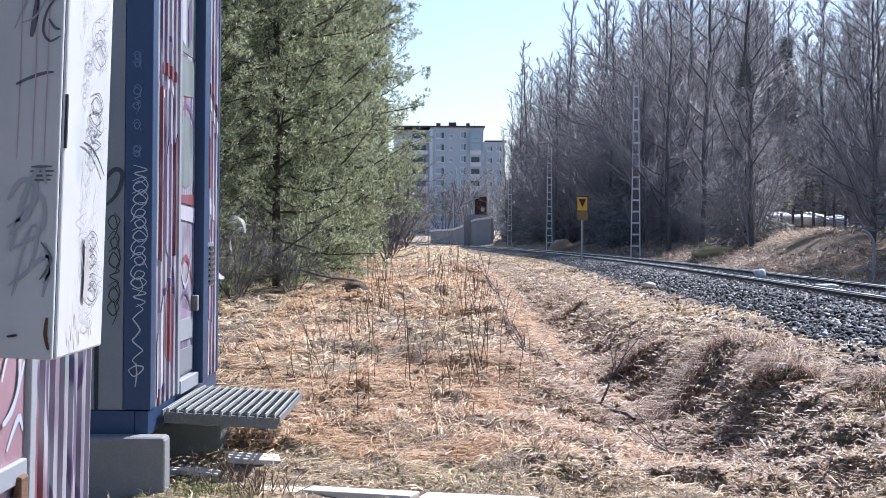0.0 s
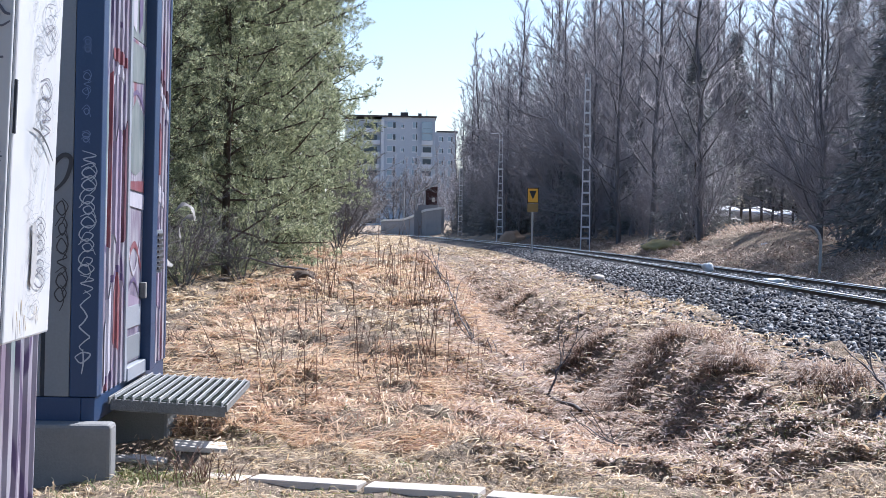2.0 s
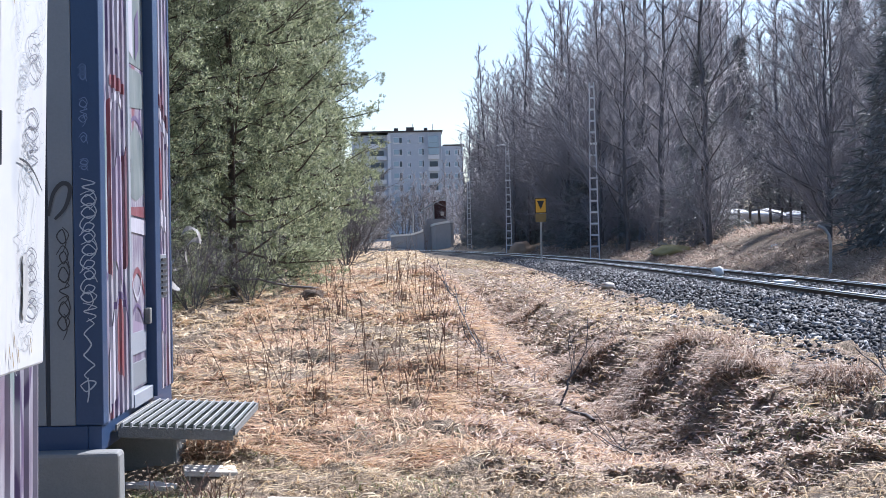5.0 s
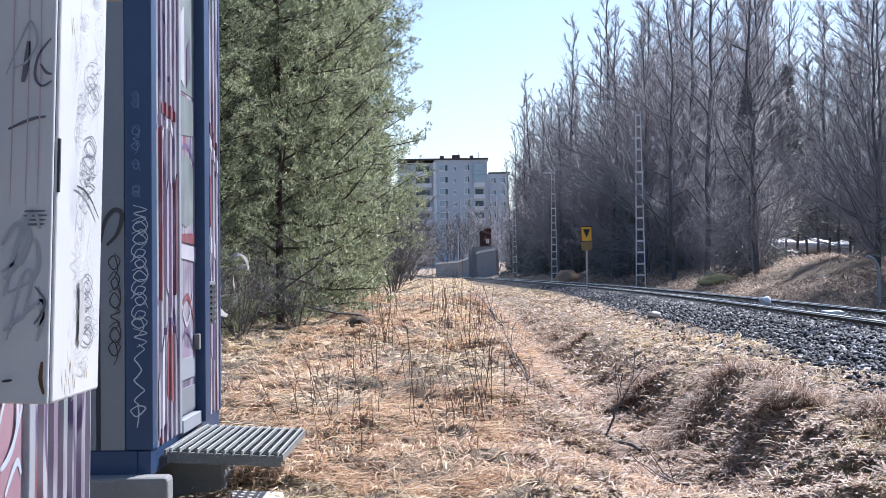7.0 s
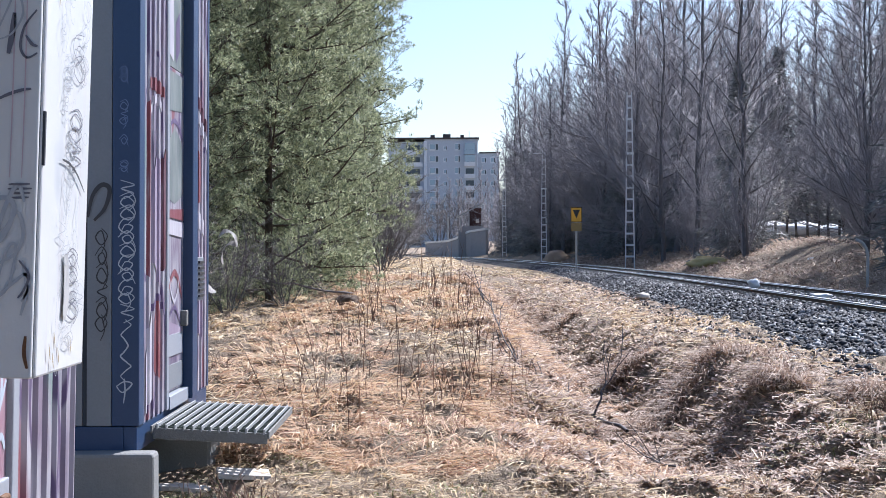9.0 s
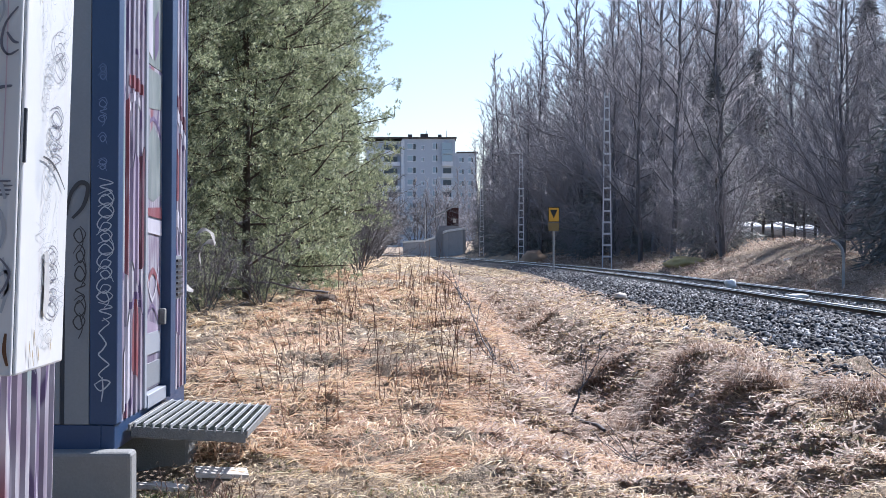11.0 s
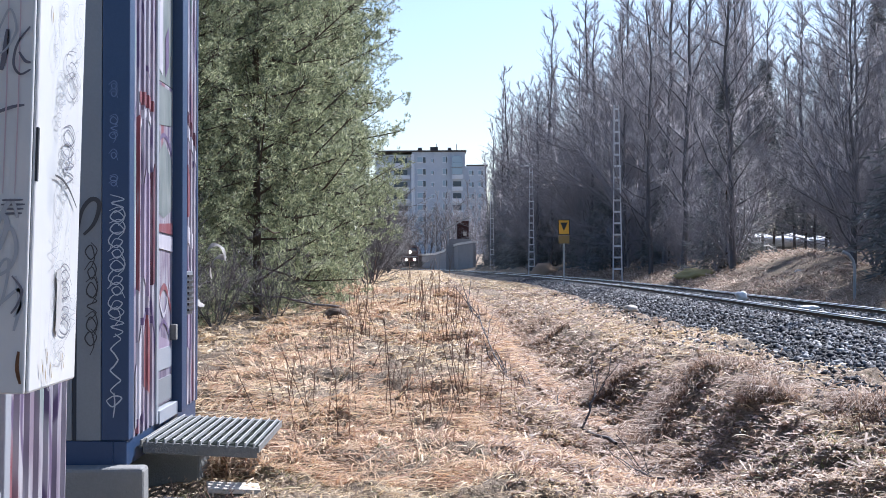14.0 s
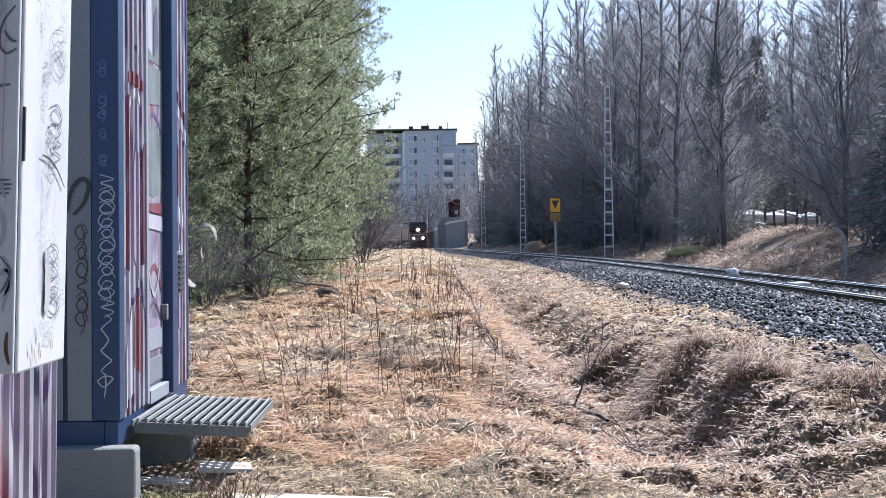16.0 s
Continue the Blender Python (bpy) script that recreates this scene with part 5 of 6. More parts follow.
    for k in range(40):
        y = 98 + 140 * (k + g.random()) / 40
        off = 6.0 + 26 * g.random() ** 1.2
        s = g.uniform(0.7, 1.05)
        spots.append((aside(float(track_x(y)) + off, y, 2.4 * s), y, s, g.uniform(0, 6.28)))
    for k in range(14):
        spots.append((28 + 40 * g.random(), 98 + 30 * g.random(), g.uniform(0.8, 1.2), g.uniform(0, 6.28)))
    put(spruces, [q for q in spots if not sunlit(q[0], q[1])])
    # shrubs
    shrubs = []
    for k in range(3):
        wood, fine, spikes = [], [], []
        for s in range(6):
            a, el = s * 2.4, g.uniform(0.8, 1.4)
            w2, f2, s2 = grow_bare(80 + 10 * k + s, g.uniform(1.6, 2.8), 0.9, 9, 2, 0.0, 0.1, (0.5, 1.1), 0.75)
            m = Matrix.Rotation(a, 3, "Z") @ Matrix.Rotation(1.57 - el, 3, "Y")
            for src, dst in ((w2, wood), (f2, fine), (s2, spikes)):
                for q in src:
                    p0, p1 = m @ Vector(q[:3]), m @ Vector(q[3:6])
                    dst.append((*p0, *p1, q[6] * 0.6, q[7] * 0.6))
        shrubs.append(tree_thing("bare_shrub", "leafless brown shrub with many thin stems", "shrub", "bare shrubs", wood, fine, M_DARKTWIG, None, M_DARKTWIG, spikes))
    big = []
    spots = [(-3.9, 21.6, 0.7, 0), (-3.2, 23.6, 0.6, 1.5), (-4.2, 23.2, 0.9, 2.5), (-2.5, 25.3, 0.5, 3.5), (-4.6, 22.6, 0.8, 0.6), (-2.5, 74, 0.9, 3.0), (-1.6, 44, 1.0, 0.4), (-1.7, 52, 1.15, 1.0), (-2.2, 62, 1.3, 2.0), (-2.2, 60, 0.95, 0.3), (-2.6, 66, 1.0, 1.7), (-1.95, 79, 1.25, 2.9), (-2.1, 88, 1.4, 0.9), (-2.3, 95, 1.6, 4.2), (-2.3, 74, 1.4, 3.0), (-3.2, 84, 1.8, 4.0),
             (-3.6, 100, 2.0, 1.1), (-5.2, 125, 2.6, 2.2), (-7.5, 150, 3.2, 0.7), (4.5, 300, 4.6, 2.0), (0.5, 310, 4.4, 3.0), (-10.5, 200, 4.0, 2.0)]
    for k in range(34):
        y = 98 + 102 * (k + g.random()) / 34
        s = g.uniform(4.2, 6.4) * (0.8 if y > 170 else 1.0)
        big.append((aside(float(track_x(y)) + g.uniform(6.2, 14.0), y, 1.35 * s), y, s, g.uniform(0, 6.28)))
    for k in range(40):
        y = 44 + 175 * (k + g.random()) / 40
        x = aside(float(track_x(y)) + g.uniform(5.4, 14), y, 1.2)
        if not (0.195 < x / y < 0.285 and y < 92):
            big.append((x, y, g.uniform(0.7, 1.6), g.uniform(0, 6.28)))
    for k in range(46):
        y = 52 + 62 * (k + g.random()) / 46
        x = aside(float(track_x(y)) + 5.6 + 11 * g.random(), y, 1.4)
        if not (0.208 < x / y < 0.268):
            big.append((x, y, g.uniform(1.2, 2.5), g.uniform(0, 6.28)))
    put(shrubs, spots)
    pale = []
    for m in shrubs[:2]:
        o = copy_thing(m, pose(0, 0, 0))
        for c in o.children:
            c.data = c.data.copy()
            c.data.materials[0] = M_WILLOW
        pale.append(tagged(o, "leafless grey-brown willow thicket beside the track", "shrub", "willow thickets"))
    big += [(9.4, 238, 3.2, 0.4), (11.2, 233, 3.6, 1.9), (8.2, 246, 3.0, 3.0)]
    put(pale, [q for q in big if not sunlit(q[0], q[1])])


plant_forest()


# ---- grass and litter ----
def blades(name, xy, lengths, widths, az, lift, mat, label, category="grass", coarse=False):
    """Dry blades that rise, arch over and fall back, at the given bearing and lift."""
    n = len(xy)
    g = np.random.RandomState(n)
    z = land(xy[:, 0], xy[:, 1])
    p = np.stack([xy[:, 0], xy[:, 1], z - 0.01], 1)
    up = np.array([0, 0, 1.0])
    pts = [p]
    for k, (share, bend) in enumerate(((0.38, 1.0), (0.34, 0.15), (0.28, -0.7))):
        a = az + g.normal(0, 0.25, n) * k
        l = np.maximum(lift, 0.12) * bend - (0.12 if k == 2 else 0.0)
        d = np.stack([np.cos(a) * np.cos(l), np.sin(a) * np.cos(l), np.sin(l)], 1)
        p = p + d * (lengths * share)[:, None]
        pts.append(p)
    if coarse:
        pts = [pts[0], pts[2], pts[3], pts[3]]
    s = np.stack([-np.sin(az), np.cos(az), 0.35 * g.normal(0, 1, n)], 1) * widths[:, None] * 0.5
    v = np.stack([pts[0] - s, pts[0] + s, pts[1] - s, pts[1] + s, pts[2] - s * 0.8, pts[2] + s * 0.8, pts[3]], 1).reshape(-1, 3)
    t = np.array([(0, 1, 3), (0, 3, 2), (2, 3, 6)] if coarse else [(0, 1, 3), (0, 3, 2), (2, 3, 5), (2, 5, 4), (4, 5, 6)])
    f = (t[None] + (np.arange(n) * 7)[:, None, None]).reshape(-1, 3)
    return tagged(new(name, tri_mesh(name, v, f, [mat])), label, category, kind="stuff")


def spread_xy(g, n, x0, x1, y0, y1, power=1.6):
    y = y0 + (y1 - y0) * g.uniform(0, 1, n) ** power
    return np.stack([g.uniform(x0, x1, n), y], 1)


def clear_of(xy):
    x, y = xy[:, 0], xy[:, 1]
    ok = ~((x < -1.75) & (y > 9.6) & (y < 13.0)) & ~((x < -1.45) & (y < 6.6))
    lid = np.abs((x + 1.26) * 0.305 + (y - 9.87)) < 0.20
    return ok & ~(lid & (x > -1.0) & (x < 2.2) & (y < 10.2))


def combed(g, xy, spread):
    """Bearing of flattened grass: swirls that vary over the ground."""
    a = vnoise(xy[:, 0] * 0.55, xy[:, 1] * 0.4, 21) * 7.5 + vnoise(xy[:, 0] * 2.2, xy[:, 1] * 1.8, 22) * 3.0
    return a + g.normal(0, spread, len(xy))


def sow():
    g = np.random.RandomState(77)
    # matted straw
    xy = spread_xy(g, 120000, -4.6, 6.6, 6.5, 32, 1.6)
    keep = clear_of(xy) & (vnoise(xy[:, 0] * 1.7, xy[:, 1] * 1.5, 5) + g.normal(0, 0.2, len(xy)) > 0.41) & ~((xy[:, 0] > 1.4) & (g.uniform(0, 1, len(xy)) < np.interp(xy[:, 0], [1.2, 1.7, 2.9, 3.6], [0.2, 0.85, 0.8, 0.4]) * step(10.2, 11.4, xy[:, 1])))
    xy = xy[keep]
    D = xy[:, 1]
    blades("straw_grass", xy, g.uniform(0.08, 0.30, len(xy)) * np.interp(D, [7, 13], [0.55, 1.0]), np.interp(D, [7, 13, 32], [0.0045, 0.011, 0.027]) * g.uniform(0.6, 1.5, len(xy)), combed(g, xy, 0.8), np.abs(g.normal(0.32, 0.32, len(xy))), M_STRAW, "flattened pale dry straw grass matted on the ground")
    xy = spread_xy(g, 32000, -3.6, 5.5, 26, 100, 1.2)
    xy = xy[xy[:, 0] < track_x(xy[:, 1]) - 3.5]
    D = xy[:, 1]
    blades("far_straw_grass", xy, g.uniform(0.12, 0.32, len(xy)), 0.0006 * D * g.uniform(0.7, 1.5, len(xy)), combed(g, xy, 0.9), np.abs(g.normal(0.2, 0.25, len(xy))), M_STRAW, "dry straw grass on the rising field", coarse=True)
    # russet patches on the bank
    xy = spread_xy(g, 46000, -2.4, 2.0, 11.2, 40, 1.3)
    keep = ((vnoise(xy[:, 0] * 0.7, xy[:, 1] * 0.5, 9) > np.where(xy[:, 0] > 0.3, 0.27, 0.38))) & clear_of(xy)
    xy = xy[keep]
    blades("russet_grass", xy, g.uniform(0.12, 0.40, len(xy)), (0.004 + 0.00045 * xy[:, 1]) * g.uniform(0.7, 1.3, len(xy)), combed(g, xy, 0.6), np.abs(g.normal(0.3, 0.3, len(xy))), M_RUST_GRASS, "reddish-brown dead grass on the field bank")
    # green shoots near the footing and on the trodden strip
    xy = spread_xy(g, 9000, -2.0, 4.0, 6.0, 12.5, 1.0)
    keep = clear_of(xy) & (vnoise(xy[:, 0] * 1.1, xy[:, 1] * 1.1, 12) > 0.56)
    xy = np.concatenate([xy[keep], np.stack([g.normal(-1.45, 0.16, 700), g.normal(9.75, 0.12, 700)], 1)])
    blades("green_grass", xy, g.uniform(0.05, 0.16, len(xy)), g.uniform(0.004, 0.008, len(xy)), g.uniform(0, 6.28, len(xy)), g.uniform(0.3, 1.2, len(xy)), M_GREEN_GRASS, "thin young green grass shoots among the straw")
    # coarse brown tangle in the ditch and on the embankment
    xy = spread_xy(g, 46000, 1.0, 5.6, 10.2, 70, 1.7)
    xy = xy[(xy[:, 0] < track_x(xy[:, 1]) - 3.3)]
    blades("ditch_grass", xy, g.uniform(0.05, 0.22, len(xy)), (0.005 + 0.0006 * xy[:, 1]) * g.uniform(0.6, 1.5, len(xy)), g.uniform(0, 6.28, len(xy)), np.abs(g.normal(0.3, 0.4, len(xy))), M_TANGLE, "tangled brown dead grass and stems along the ditch", coarse=True)
    # straw that hangs over the near side of the ditch
    xy = spread_xy(g, 30000, 0.5, 2.6, 12.0, 48, 1.5)
    blades("bank_straw_grass", xy, g.uniform(0.1, 0.34, len(xy)), (0.003 + 0.0006 * xy[:, 1]) * g.uniform(0.6, 1.5, len(xy)), combed(g, xy, 1.2), np.abs(g.normal(0.25, 0.3, len(xy))), M_TANGLE, "dry brown grass hanging over the ditch edge", coarse=True)
    # long grass combed down over the tussocks
    xy, az = [], []
    for hx, hy, hr, hh in TUSSOCKS:
        n = 700 if hy < 22 else 400
        a, r = g.uniform(0, 6.28, n), hr * g.uniform(0, 1, n) ** 0.6
        xy.append(np.stack([hx + r * np.cos(a), hy + 1.2 * r * np.sin(a)], 1))
        az.append(np.where(g.uniform(0, 1, n) < 0.55, g.normal(-2.2, 0.5, n), a + g.normal(0, 0.4, n)))
    xy, az = np.concatenate(xy), np.concatenate(az)
    blades("tussock_grass", xy, g.uniform(0.22, 0.5, len(xy)), (0.0025 + 0.00035 * xy[:, 1]) * g.uniform(0.7, 1.4, len(xy)), az, np.abs(g.normal(0.55, 0.25, len(xy))), M_TANGLE, "long dead grass hanging over the tussocks on the ditch bank")
    # dead leaves
    xy = np.concatenate([spread_xy(g, 30000, 0.6, 5.8, 10.0, 32, 1.5), spread_xy(g, 26000, 0.9, 3.2, 10.8, 26, 1.3)])
    xy = xy[(xy[:, 0] < track_x(xy[:, 1]) - 3.2)]
    blades("dead_leaf_litter", xy, g.uniform(0.03, 0.08, len(xy)), g.uniform(0.015, 0.042, len(xy)), g.uniform(0, 6.28, len(xy)), np.abs(g.normal(0.2, 0.35, len(xy))), M_LITTER, "curled brown dead leaves lying in the ditch", "leaves", coarse=True)
    # short fine grass on the strip by the lids
    xy = np.stack([g.uniform(-3.4, 5.2, 52000), g.uniform(6.6, 12.0, 52000)], 1)
    xy = xy[clear_of(xy)]
    blades("short_grass", xy, g.uniform(0.03, 0.11, len(xy)), g.uniform(0.003, 0.0065, len(xy)), combed(g, xy, 1.2), np.abs(g.normal(0.25, 0.3, len(xy))), M_STRAW, "short fine dry grass on the trodden strip", coarse=True)
    # trodden strip round the viewpoint
    xy = np.stack([g.uniform(-1.3, 4.6, 9000), g.uniform(-8, 6.8, 9000)], 1)
    blades("trodden_grass", xy, g.uniform(0.06, 0.2, 9000), g.uniform(0.006, 0.012, 9000), g.uniform(0, 6.28, 9000), np.abs(g.normal(0.2, 0.25, 9000)), M_STRAW, "short trodden dry grass beside the cabins", coarse=True)
    # woodland floor
    n = 72000
    y = 28 + 110 * g.uniform(0, 1, n) ** 1.5
    xy = np.stack([track_x(y) + 3.4 + 22 * g.uniform(0, 1, n) ** 1.4, y], 1)
    blades("bank_grass", xy, g.uniform(0.15, 0.5, n), 0.00042 * y * g.uniform(0.6, 1.4, n), g.uniform(0, 6.28, n), np.abs(g.normal(0.4, 0.5, n)), M_TANGLE, "brown dead grass and litter on the wooded bank", coarse=True)


M_TANGLE = island_mat("brown_tangle", [(0.0, (0.12, 0.075, 0.055)), (0.4, (0.36, 0.25, 0.185)), (0.75, (0.56, 0.42, 0.32)), (1.0, (0.72, 0.58, 0.46))], 0.7, 0.3)
sow()


def stalks():
    g = random.Random(8)
    segs = []
    clumps = [(g.gauss(-0.35, 0.7), 12.2 + 20 * g.random()) for _ in range(26)]
    for _ in range(190):
        cx, cy = g.choice(clumps)
        x, y = cx + g.gauss(0, 0.16), cy + g.gauss(0, 0.5)
        if x > 1.4:
            continue
        z = float(land(x, y)) - 0.02
        h = g.choice((0.3, 0.5, 0.8, 1.05)) * g.uniform(0.7, 1.2)
        p = Vector((x, y, z))
        d = Vector((g.gauss(0, 0.16), g.gauss(0, 0.16), 1)).normalized()
        m = p + d * h * 0.6
        d2 = (d + Vector((g.gauss(0, 0.18), g.gauss(0, 0.18), -0.05))).normalized()
        e = m + d2 * h * 0.4
        w = 0.0020 + 0.0001 * y
        segs += [(*p, *m, w * 1.2, w), (*m, *e, w, w * 0.5)]
        for _ in range(g.choice((0, 0, 1, 2))):
            b = m.lerp(e, g.random())
            t = b + (d2 + Vector((g.uniform(-0.7, 0.7), g.uniform(-0.7, 0.7), 0.2))).normalized() * h * 0.2
            segs.append((*b, *t, w * 0.7, w * 0.4))
    v, f = tubes(segs, 3)
    tagged(new("dead_stalks", tri_mesh("dead_stalks", v, f, [M_STALK])), "thin upright dead weed stalks standing in the grass", "dead stalks", kind="stuff")


def weed_tufts():
    g = random.Random(31)
    for x, y, n, label in ((-1.2, 9.55, 60, "reddish-brown dry weed tuft by the concrete lids"), (3.6, 12.4, 50, "dry brown weed tuft on the embankment"), (2.6, 17.5, 60, "dry brown weed tuft above the ditch"), (-2.3, 16.5, 40, "dry brown weed tuft in the field")):
        segs = []
        for _ in range(n):
            p = Vector((x + g.gauss(0, 0.14), y + g.gauss(0, 0.12), 0))
            p.z = float(land(p.x, p.y)) - 0.01
            d = Vector((g.gauss(0, 0.45), g.gauss(0, 0.45), 1)).normalized()
            h = g.uniform(0.08, 0.30)
            m = p + d * h * 0.6
            e = m + (d + Vector((g.gauss(0, 0.5), g.gauss(0, 0.5), -0.2))).normalized() * h * 0.4
            segs += [(*p, *m, 0.0035, 0.003), (*m, *e, 0.003, 0.0015)]
        v, f = tubes(segs, 3)
        tagged(new("weed_tuft", tri_mesh("weed_tuft", v, f, [M_STALK])), label, "weeds", kind="stuff")


stalks()
weed_tufts()


def fallen_branch(name, pts, r, twigs, seed, label):
    g = random.Random(seed)
    base = []
    for x, y, up in pts:
        base.append(Vector((x, y, float(land(x, y)) + up)))
    segs = []
    n = len(base) - 1
    for i in range(n):
        k = 4
        a = base[i]
        for j in range(k):
            b = base[i].lerp(base[i + 1], (j + 1) / k) + (Vector((g.gauss(0, 0.015), g.gauss(0, 0.015), g.gauss(0, 0.012))) if j < k - 1 else Vector())
            f0, f1 = (i * k + j) / (n * k), (i * k + j + 1) / (n * k)
            segs.append((*a, *b, r * (1 - 0.75 * f0), r * (1 - 0.75 * f1)))
            a = b
    stem = len(segs)
    for _ in range(twigs):
        q = segs[g.randrange(stem // 4, stem)]
        p, d = Vector(q[3:6]), (Vector(q[3:6]) - Vector(q[:3])).normalized()
        for _ in range(3):
            d = (d + Vector((g.gauss(0, 0.35), g.gauss(0, 0.35), abs(g.gauss(0.2, 0.35))))).normalized()
            e = p + d * g.uniform(0.08, 0.24)
            segs.append((*p, *e, r * 0.32, r * 0.2))
            p = e
    v, f = tubes(segs, 6)
    tagged(new(name, tri_mesh(name, v, f, [M_DARKTWIG], smooth=True)), label, "branch")


fallen_branch("fallen_branch", [(2.0, 15.9, 0.09), (1.7, 17.0, 0.11), (1.4, 18.1, 0.11), (1.02, 18.9, 0.12), (0.8, 21.0, 0.22), (0.65, 22.3, 0.5)], 0.02, 18, 2, "long thin dark fallen branch lying across the bank")
fallen_branch("fallen_branch", [(1.74, 16.8, 0.05), (1.84, 16.95, 0.34), (2.02, 17.0, 0.66)], 0.016, 5, 3, "broken dark branch sticking up from the ditch")
fallen_branch("fallen_branch", [(3.9, 12.0, 0.03), (4.1, 12.5, 0.15), (4.0, 12.9, 0.22)], 0.02, 5, 4, "gnarled dry twig on the embankment")
fallen_branch("fallen_branch", [(2.4, 13.0, 0.03), (2.1, 14.0, 0.06), (1.9, 15.0, 0.1)], 0.014, 6, 5, "pale thin dry branch in the ditch")
fallen_branch("fallen_branch", [(-1.1, 28.0, 0.05), (-2.2, 26.6, 0.4), (-3.2, 25.6, 0.7)], 0.03, 6, 6, "dark dead branch leaning out of the pines")


# ---- small things ----
M_SNOW = speckled("old_snow", (0.78, 0.80, 0.84), (0.86, 0.87, 0.90), 2, 30, 0.7)
M_PLASTIC = Mat("white_plastic_scrap", 0.5).done((0.75, 0.75, 0.74))
M_MOSS = speckled("yellow_green_moss", (0.30, 0.26, 0.09), (0.44, 0.34, 0.16), 5, 60, 0.95, bump=0.6)
M_LEAFSOIL = speckled("dark_leafy_soil", (0.10, 0.07, 0.05), (0.22, 0.15, 0.10), 9, 50, 0.95, bump=0.8, dist=0.04)
M_SAND = speckled("pale_sandy_soil", (0.34, 0.23, 0.15), (0.44, 0.31, 0.21), 3, 40, 0.95, bump=0.5)
M_OLDWOOD = speckled("dark_weathered_wood", (0.05, 0.045, 0.04), (0.10, 0.09, 0.08), 6, 40, 0.9)


def lump(name, x, y, z, sx, sy, sz, mat, label, category, seed, turn=0.0, div=3):
    bm = bmesh.new()
    bmesh.ops.create_icosphere(bm, subdivisions=div, radius=1.0)
    for v in bm.verts:
        n = noise.noise(v.co * 1.6 + Vector((seed * 3.1, 0, 0))) * 0.35 + noise.noise(v.co * 4.0 + Vector((0, seed * 2.3, 0))) * 0.14
        v.co *= 1 + n
        v.co = Vector((v.co.x * sx, v.co.y * sy, v.co.z * sz))
    ob = obj_from(name, bm, mat, smooth=True)
    ob.matrix_world = pose(x, y, z, 0, 0, turn)
    return tagged(ob, label, category)


def on(x, y, up=0.0):
    return x, y, float(land(x, y)) + up


lump("pale_stone", *on(5.2, 38.6, 0.08), 0.2, 0.2, 0.08, M_LID, "pale flat stone beside the ballast", "stone", 1)
lump("soil_mound", *on(-1.45, 25.0, 0.05), 0.22, 0.25, 0.14, M_LEAFSOIL, "small dark earth mound in the dry grass", "mound", 2)
lump("soil_mound", *on(-0.75, 26.5, 0.02), 0.25, 0.25, 0.09, M_LEAFSOIL, "low dark molehill in the dry grass", "mound", 3)
lump("moss_patch", *on(4.35, 32.5, -0.01), 0.42, 0.9, 0.05, M_MOSS, "yellow-green moss patch on the embankment", "moss", 4)
lump("moss_patch", *on(13.9, 78.0, 0.0), 0.9, 3.0, 0.35, M_MOSS, "sunlit yellow-green mossy hump on the wooded bank", "moss", 5)
lump("sand_heap", 10.9, 140.0, 0.55, 1.2, 1.6, 0.85, M_SAND, "heap of pale sandy soil by the mast", "heap", 6)
lump("plastic_scrap", float(track_x(41.6)) - 0.05, 41.6, float(rail_z(41.6)) + 0.02, 0.16, 0.18, 0.13, M_PLASTIC, "white plastic scrap lying between the rails", "litter", 7)
lump("plastic_scrap", float(track_x(33.7)) - 0.1, 33.7, float(rail_z(33.7)) - 0.06, 0.24, 0.14, 0.06, M_PLASTIC, "flat white scrap lying between the rails", "litter", 8)
lump("white_stone", *on(15.2, 62.0, 0.1), 0.13, 0.12, 0.13, M_PLASTIC, "white stone on the wooded bank", "stone", 9)
lump("white_stone", *on(1.62, 11.2, 0.03), 0.06, 0.05, 0.04, M_PLASTIC, "small white stone at the ditch's end", "stone", 10)
for k, (a, b, s) in enumerate(((3.2, 8.9, 0.06), (3.5, 8.6, 0.05), (2.9, 9.3, 0.05), (3.9, 9.2, 0.07), (3.3, 9.6, 0.05), (4.2, 8.8, 0.06))):
    lump("earth_clod", *on(a, b, 0.02), s, s * 0.9, s * 0.8, M_LEAFSOIL, "dark clod of earth on the dry grass", "clod", 20 + k, div=2)


def snow_bank():
    for x, w, z in ((20.2, 1.3, 2.75), (22.2, 1.4, 2.72), (24.0, 0.7, 2.6)):
        lump("snow_patch", x, 93.0, z, w, 1.2, 0.42, M_SNOW, "bright patch of old snow behind the fence", "snow", x)
    for k in range(11):
        x = 19.0 + 0.62 * k
        z = float(land(x, 88.5, False))
        h = (1.5, 1.25, 1.6, 1.35, 1.7, 1.3)[k % 6]
        ob = obj_from("fence_post", boxed(-0.07, 0.07, -0.04, 0.04, -0.2, h, 0.01), M_OLDWOOD)
        ob.matrix_world = pose(x, 88.5, z, 0, (k % 3 - 1) * 3, 0)
        tagged(ob, "dark weathered wooden fence post at the wood's edge", "fence post", "fence posts")


snow_bank()


def bent_pipe():
    bm = bmesh.new()
    pts = [(0, 0, -0.2), (0.02, 0, 0.95), (-0.02, 0, 1.2), (-0.14, 0, 1.38), (-0.34, 0, 1.48)]
    for a, b in zip(pts, pts[1:]):
        rod(bm, a, b, 0.045, 0.045, 8)
    ob = obj_from("bent_pipe", bm, M_GALV)
    ob.matrix_world = pose(12.7, 45.0, float(land(12.7, 45.0)))
    tagged(ob, "grey bent ventilation pipe standing on the bank", "pipe")


bent_pipe()


M_RAG = speckled("dirty_white_plastic", (0.30, 0.27, 0.25), (0.66, 0.64, 0.61), 14, 60, 0.6, bump=0.3)


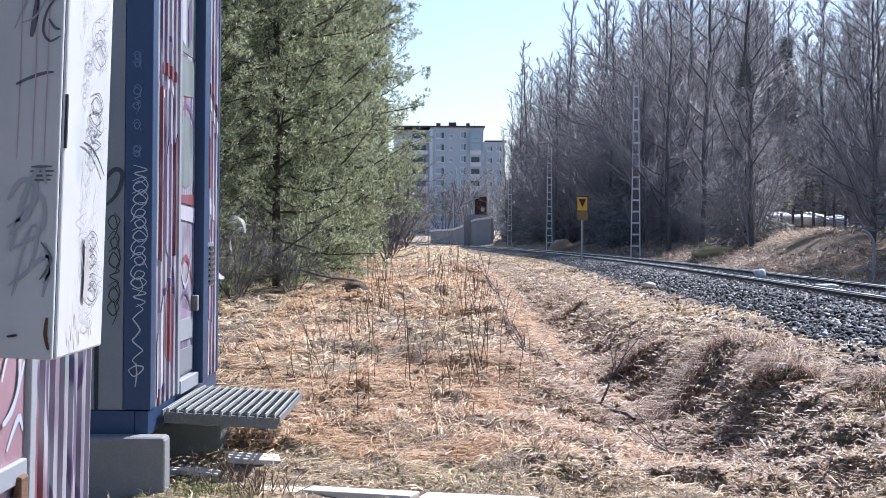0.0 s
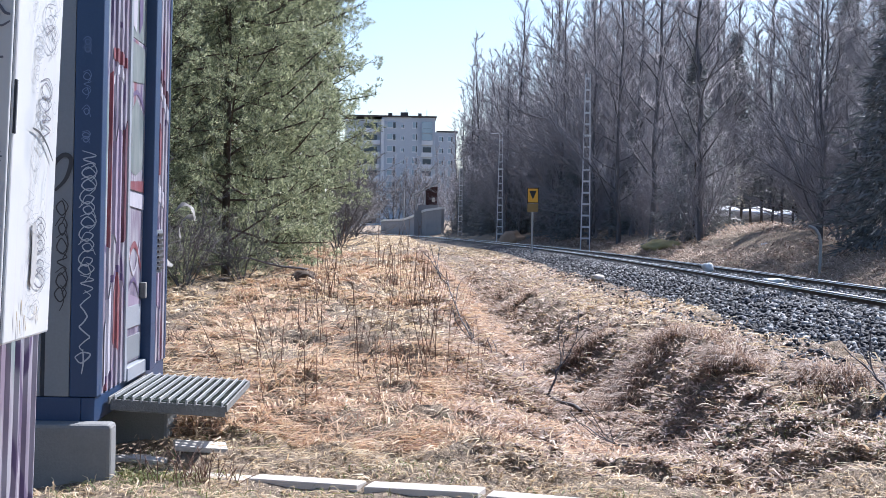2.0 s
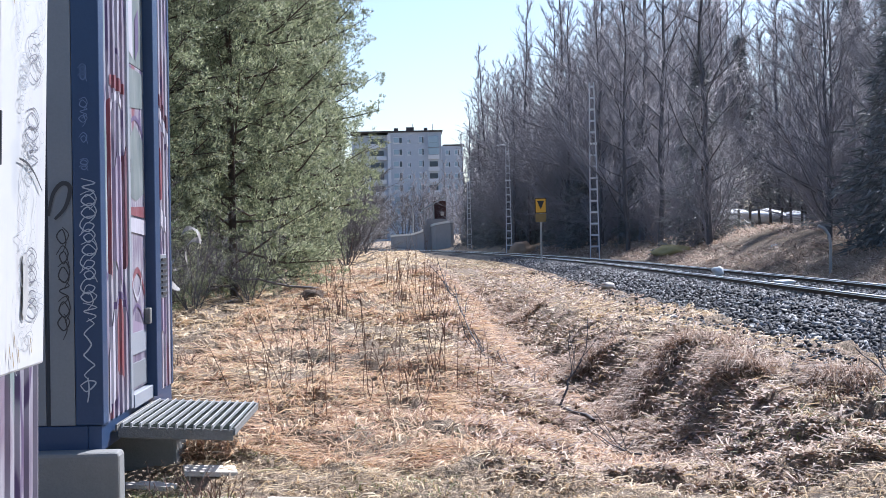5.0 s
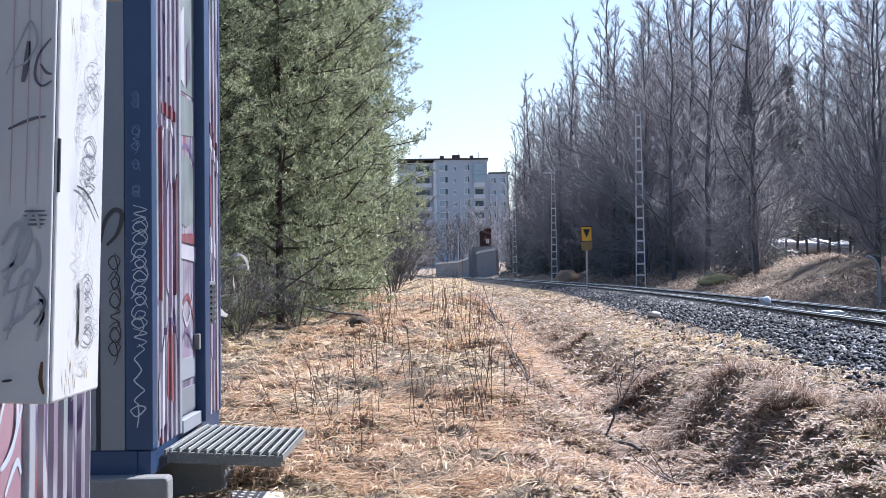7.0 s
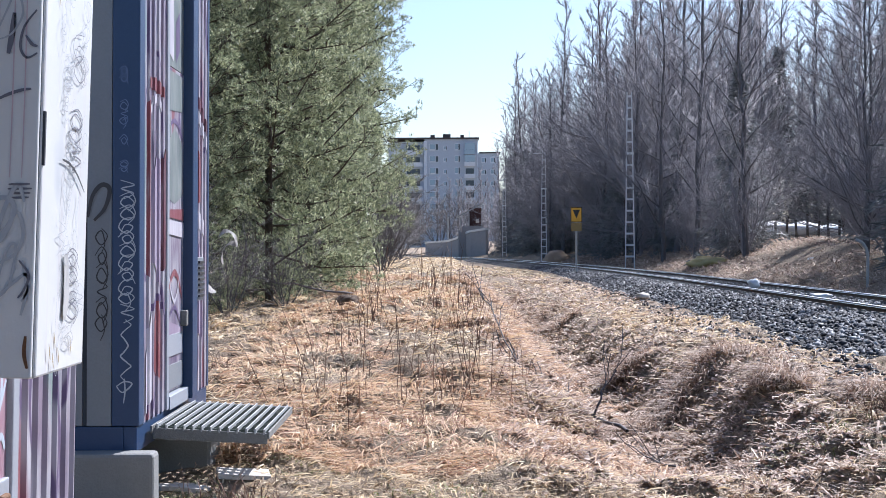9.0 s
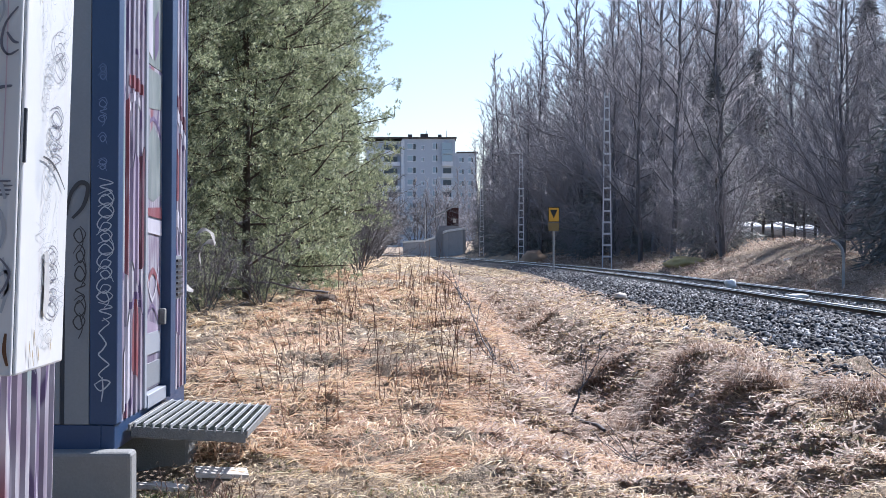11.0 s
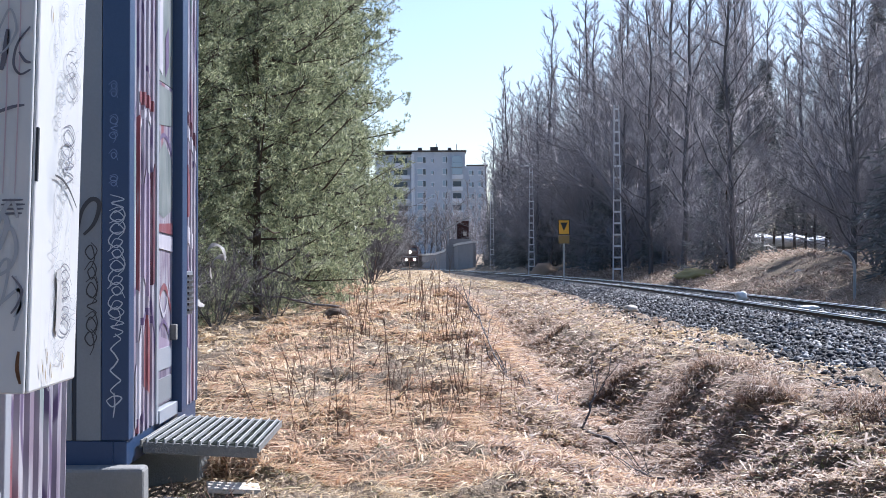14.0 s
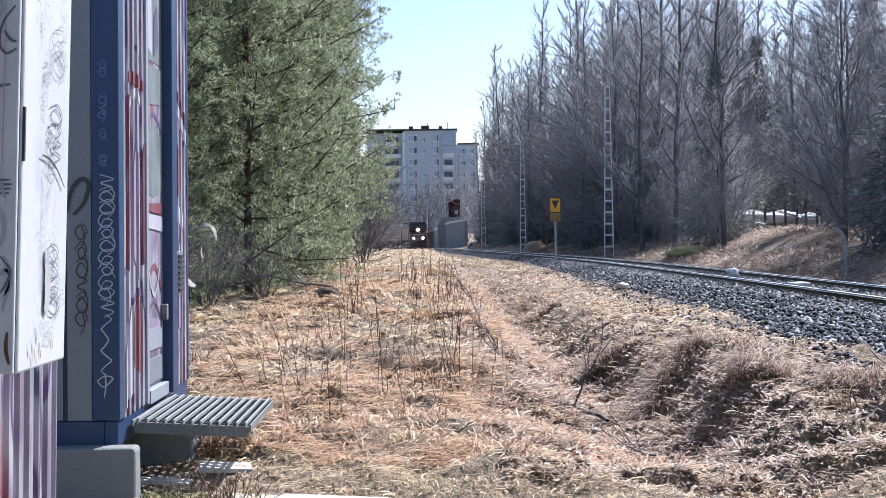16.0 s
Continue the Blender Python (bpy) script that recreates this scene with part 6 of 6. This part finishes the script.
def hanging_scrap():
    g = random.Random(4)
    for k, (x, y, z) in enumerate(((-2.78, 20.3, 1.66), (-2.70, 20.3, 1.50), (-2.92, 20.3, 1.24))):
        bm = bmesh.new()
        prev = None
        for i in range(9):
            a = i / 8 * 2.6 + k
            c = Vector((x + 0.15 * math.cos(a), y + 0.02 * i, z + 0.2 * math.sin(a)))
            w = 0.05 + 0.025 * math.sin(i * 1.3)
            pair = (bm.verts.new(c + Vector((0, w, w * 0.5))), bm.verts.new(c - Vector((0, w, w * 0.5))))
            if prev:
                bm.faces.new((prev[0], pair[0], pair[1], prev[1]))
            prev = pair
        bmesh.ops.solidify(bm, geom=bm.faces[:], thickness=0.006)
        tagged(obj_from("plastic_rag", bm, M_RAG), "curled dirty white plastic rag caught in the bare shrub", "litter", "rags in the shrub")


hanging_scrap()


# ---- train ----
M_LOCO = speckled("dark_red_locomotive_paint", (0.05, 0.02, 0.018), (0.075, 0.028, 0.025), 2, 20, 0.45, bump=0.05)
M_CARROOF = Mat("pale_wagon_roof", 0.4).done((0.72, 0.73, 0.74))
M_UNDER = Mat("dark_underframe", 0.8).done((0.03, 0.028, 0.028))


def lamp_mat():
    m = Mat("headlight_glow", 0.3)
    m.b.inputs["Emission Color"].default_value = (1.0, 0.9, 0.72, 1)
    m.b.inputs["Emission Strength"].default_value = 9.0
    return m.done((0.9, 0.85, 0.75))


M_LAMP = lamp_mat()


def wheelset(parent, y):
    for x in (-0.76, 0.76):
        b = bmesh.new()
        rod(b, (x - 0.06, y, 0.46), (x + 0.06, y, 0.46), 0.46, 0.46, 18)
        w = part("wheel", b, M_UNDER, parent)
        part("tyre", rod(bmesh.new(), (x - 0.07, y, 0.46), (x + 0.068, y, 0.46), 0.43, 0.43, 18), M_RAIL, w)


def locomotive():
    t = thing("locomotive", "dark red diesel locomotive with three lit headlights", "locomotive")
    part("underframe", boxed(-1.4, 1.4, 0.3, 13.7, 0.85, 1.25, 0.03), M_UNDER, t)
    part("body", boxed(-1.52, 1.52, 1.9, 13.4, 1.26, 3.95, 0.12), M_LOCO, t)
    nose = part("nose", boxed(-1.45, 1.45, 0.25, 1.9, 1.26, 2.62, 0.14), M_LOCO, t, "dark red nose with lamps")
    cab = part("cab", boxed(-1.5, 1.5, 0.75, 2.6, 2.6, 4.05, 0.16), M_LOCO, t)
    for x0, x1 in ((-1.28, -0.08), (0.08, 1.28)):
        part("windscreen", boxed(x0, x1, 0.72, 0.76, 3.25, 3.8, 0.01), M_GLASS, cab)
    part("roof", boxed(-1.35, 1.35, 0.9, 13.2, 3.96, 4.25, 0.1), M_UNDER, t)
    part("stripe", boxed(-1.3, 1.3, 0.235, 0.25, 2.1, 2.2), M_GALV, nose)
    for x in (-0.75, 0.75):
        part("headlight", rod(bmesh.new(), (x, 0.24, 1.62), (x, 0.14, 1.62), 0.19, 0.19, 16), M_LAMP, nose, "lit round headlight")
        part("buffer", rod(bmesh.new(), (x, 0.3, 1.05), (x, -0.25, 1.05), 0.2, 0.22, 12), M_UNDER, t)
    part("headlight", rod(bmesh.new(), (0, 0.74, 2.98), (0, 0.60, 2.98), 0.24, 0.24, 16), M_LAMP, cab, "lit round roof headlight")
    part("snow_plough", boxed(-1.35, 1.35, 0.0, 0.25, 0.2, 0.85, 0.05), M_UNDER, t)
    for y in (2.2, 4.4, 9.6, 11.8):
        wheelset(t, y)
    for y in (3.3, 10.7):
        part("bogie", boxed(-1.05, 1.05, y - 1.7, y + 1.7, 0.4, 0.8, 0.05), M_UNDER, t)
    return t


def wagon():
    t = thing("railway_wagon", "long pale-roofed railway wagon behind the locomotive", "wagon", "wagons of the train")
    part("underframe", boxed(-1.35, 1.35, 0.3, 17.7, 0.85, 1.2, 0.03), M_UNDER, t)
    part("body", boxed(-1.5, 1.5, 0.2, 17.8, 1.21, 3.6, 0.08), M_LOCO, t)
    part("roof", boxed(-1.42, 1.42, 0.2, 17.8, 3.61, 4.0, 0.16), M_CARROOF, t, "pale grey rounded roof")
    for y in (2.2, 4.2, 13.8, 15.8):
        wheelset(t, y)
    for y in (3.2, 14.8):
        part("bogie", boxed(-1.0, 1.0, y - 1.6, y + 1.6, 0.4, 0.8, 0.05), M_UNDER, t)
    return t


LOCO = locomotive()
WAGONS = [wagon()]
for _ in range(3):
    WAGONS.append(copy_thing(WAGONS[0], pose(0, 600, 0)))


def along_track(y, length):
    """Pose of a vehicle whose front stands at y on the track, nose towards -y."""
    y1 = y + length * 0.985
    x0, x1 = float(track_x(y)), float(track_x(y1))
    turn = -math.degrees(math.atan2(x1 - x0, y1 - y))
    return pose(x0, y, float(rail_z(y)), 0, 0, turn)


def motions():
    times = [float(t) for t in range(0, 17)]
    front = [249.4 + 14.3 * (16.0 - t) for t in times]
    walk(LOCO, [(t, along_track(y, 14.0)) for t, y in zip(times, front)])
    for k, w in enumerate(WAGONS):
        walk(w, [(t, along_track(y + 14.6 + 18.5 * k, 18.0)) for t, y in zip(times, front)])


motions()
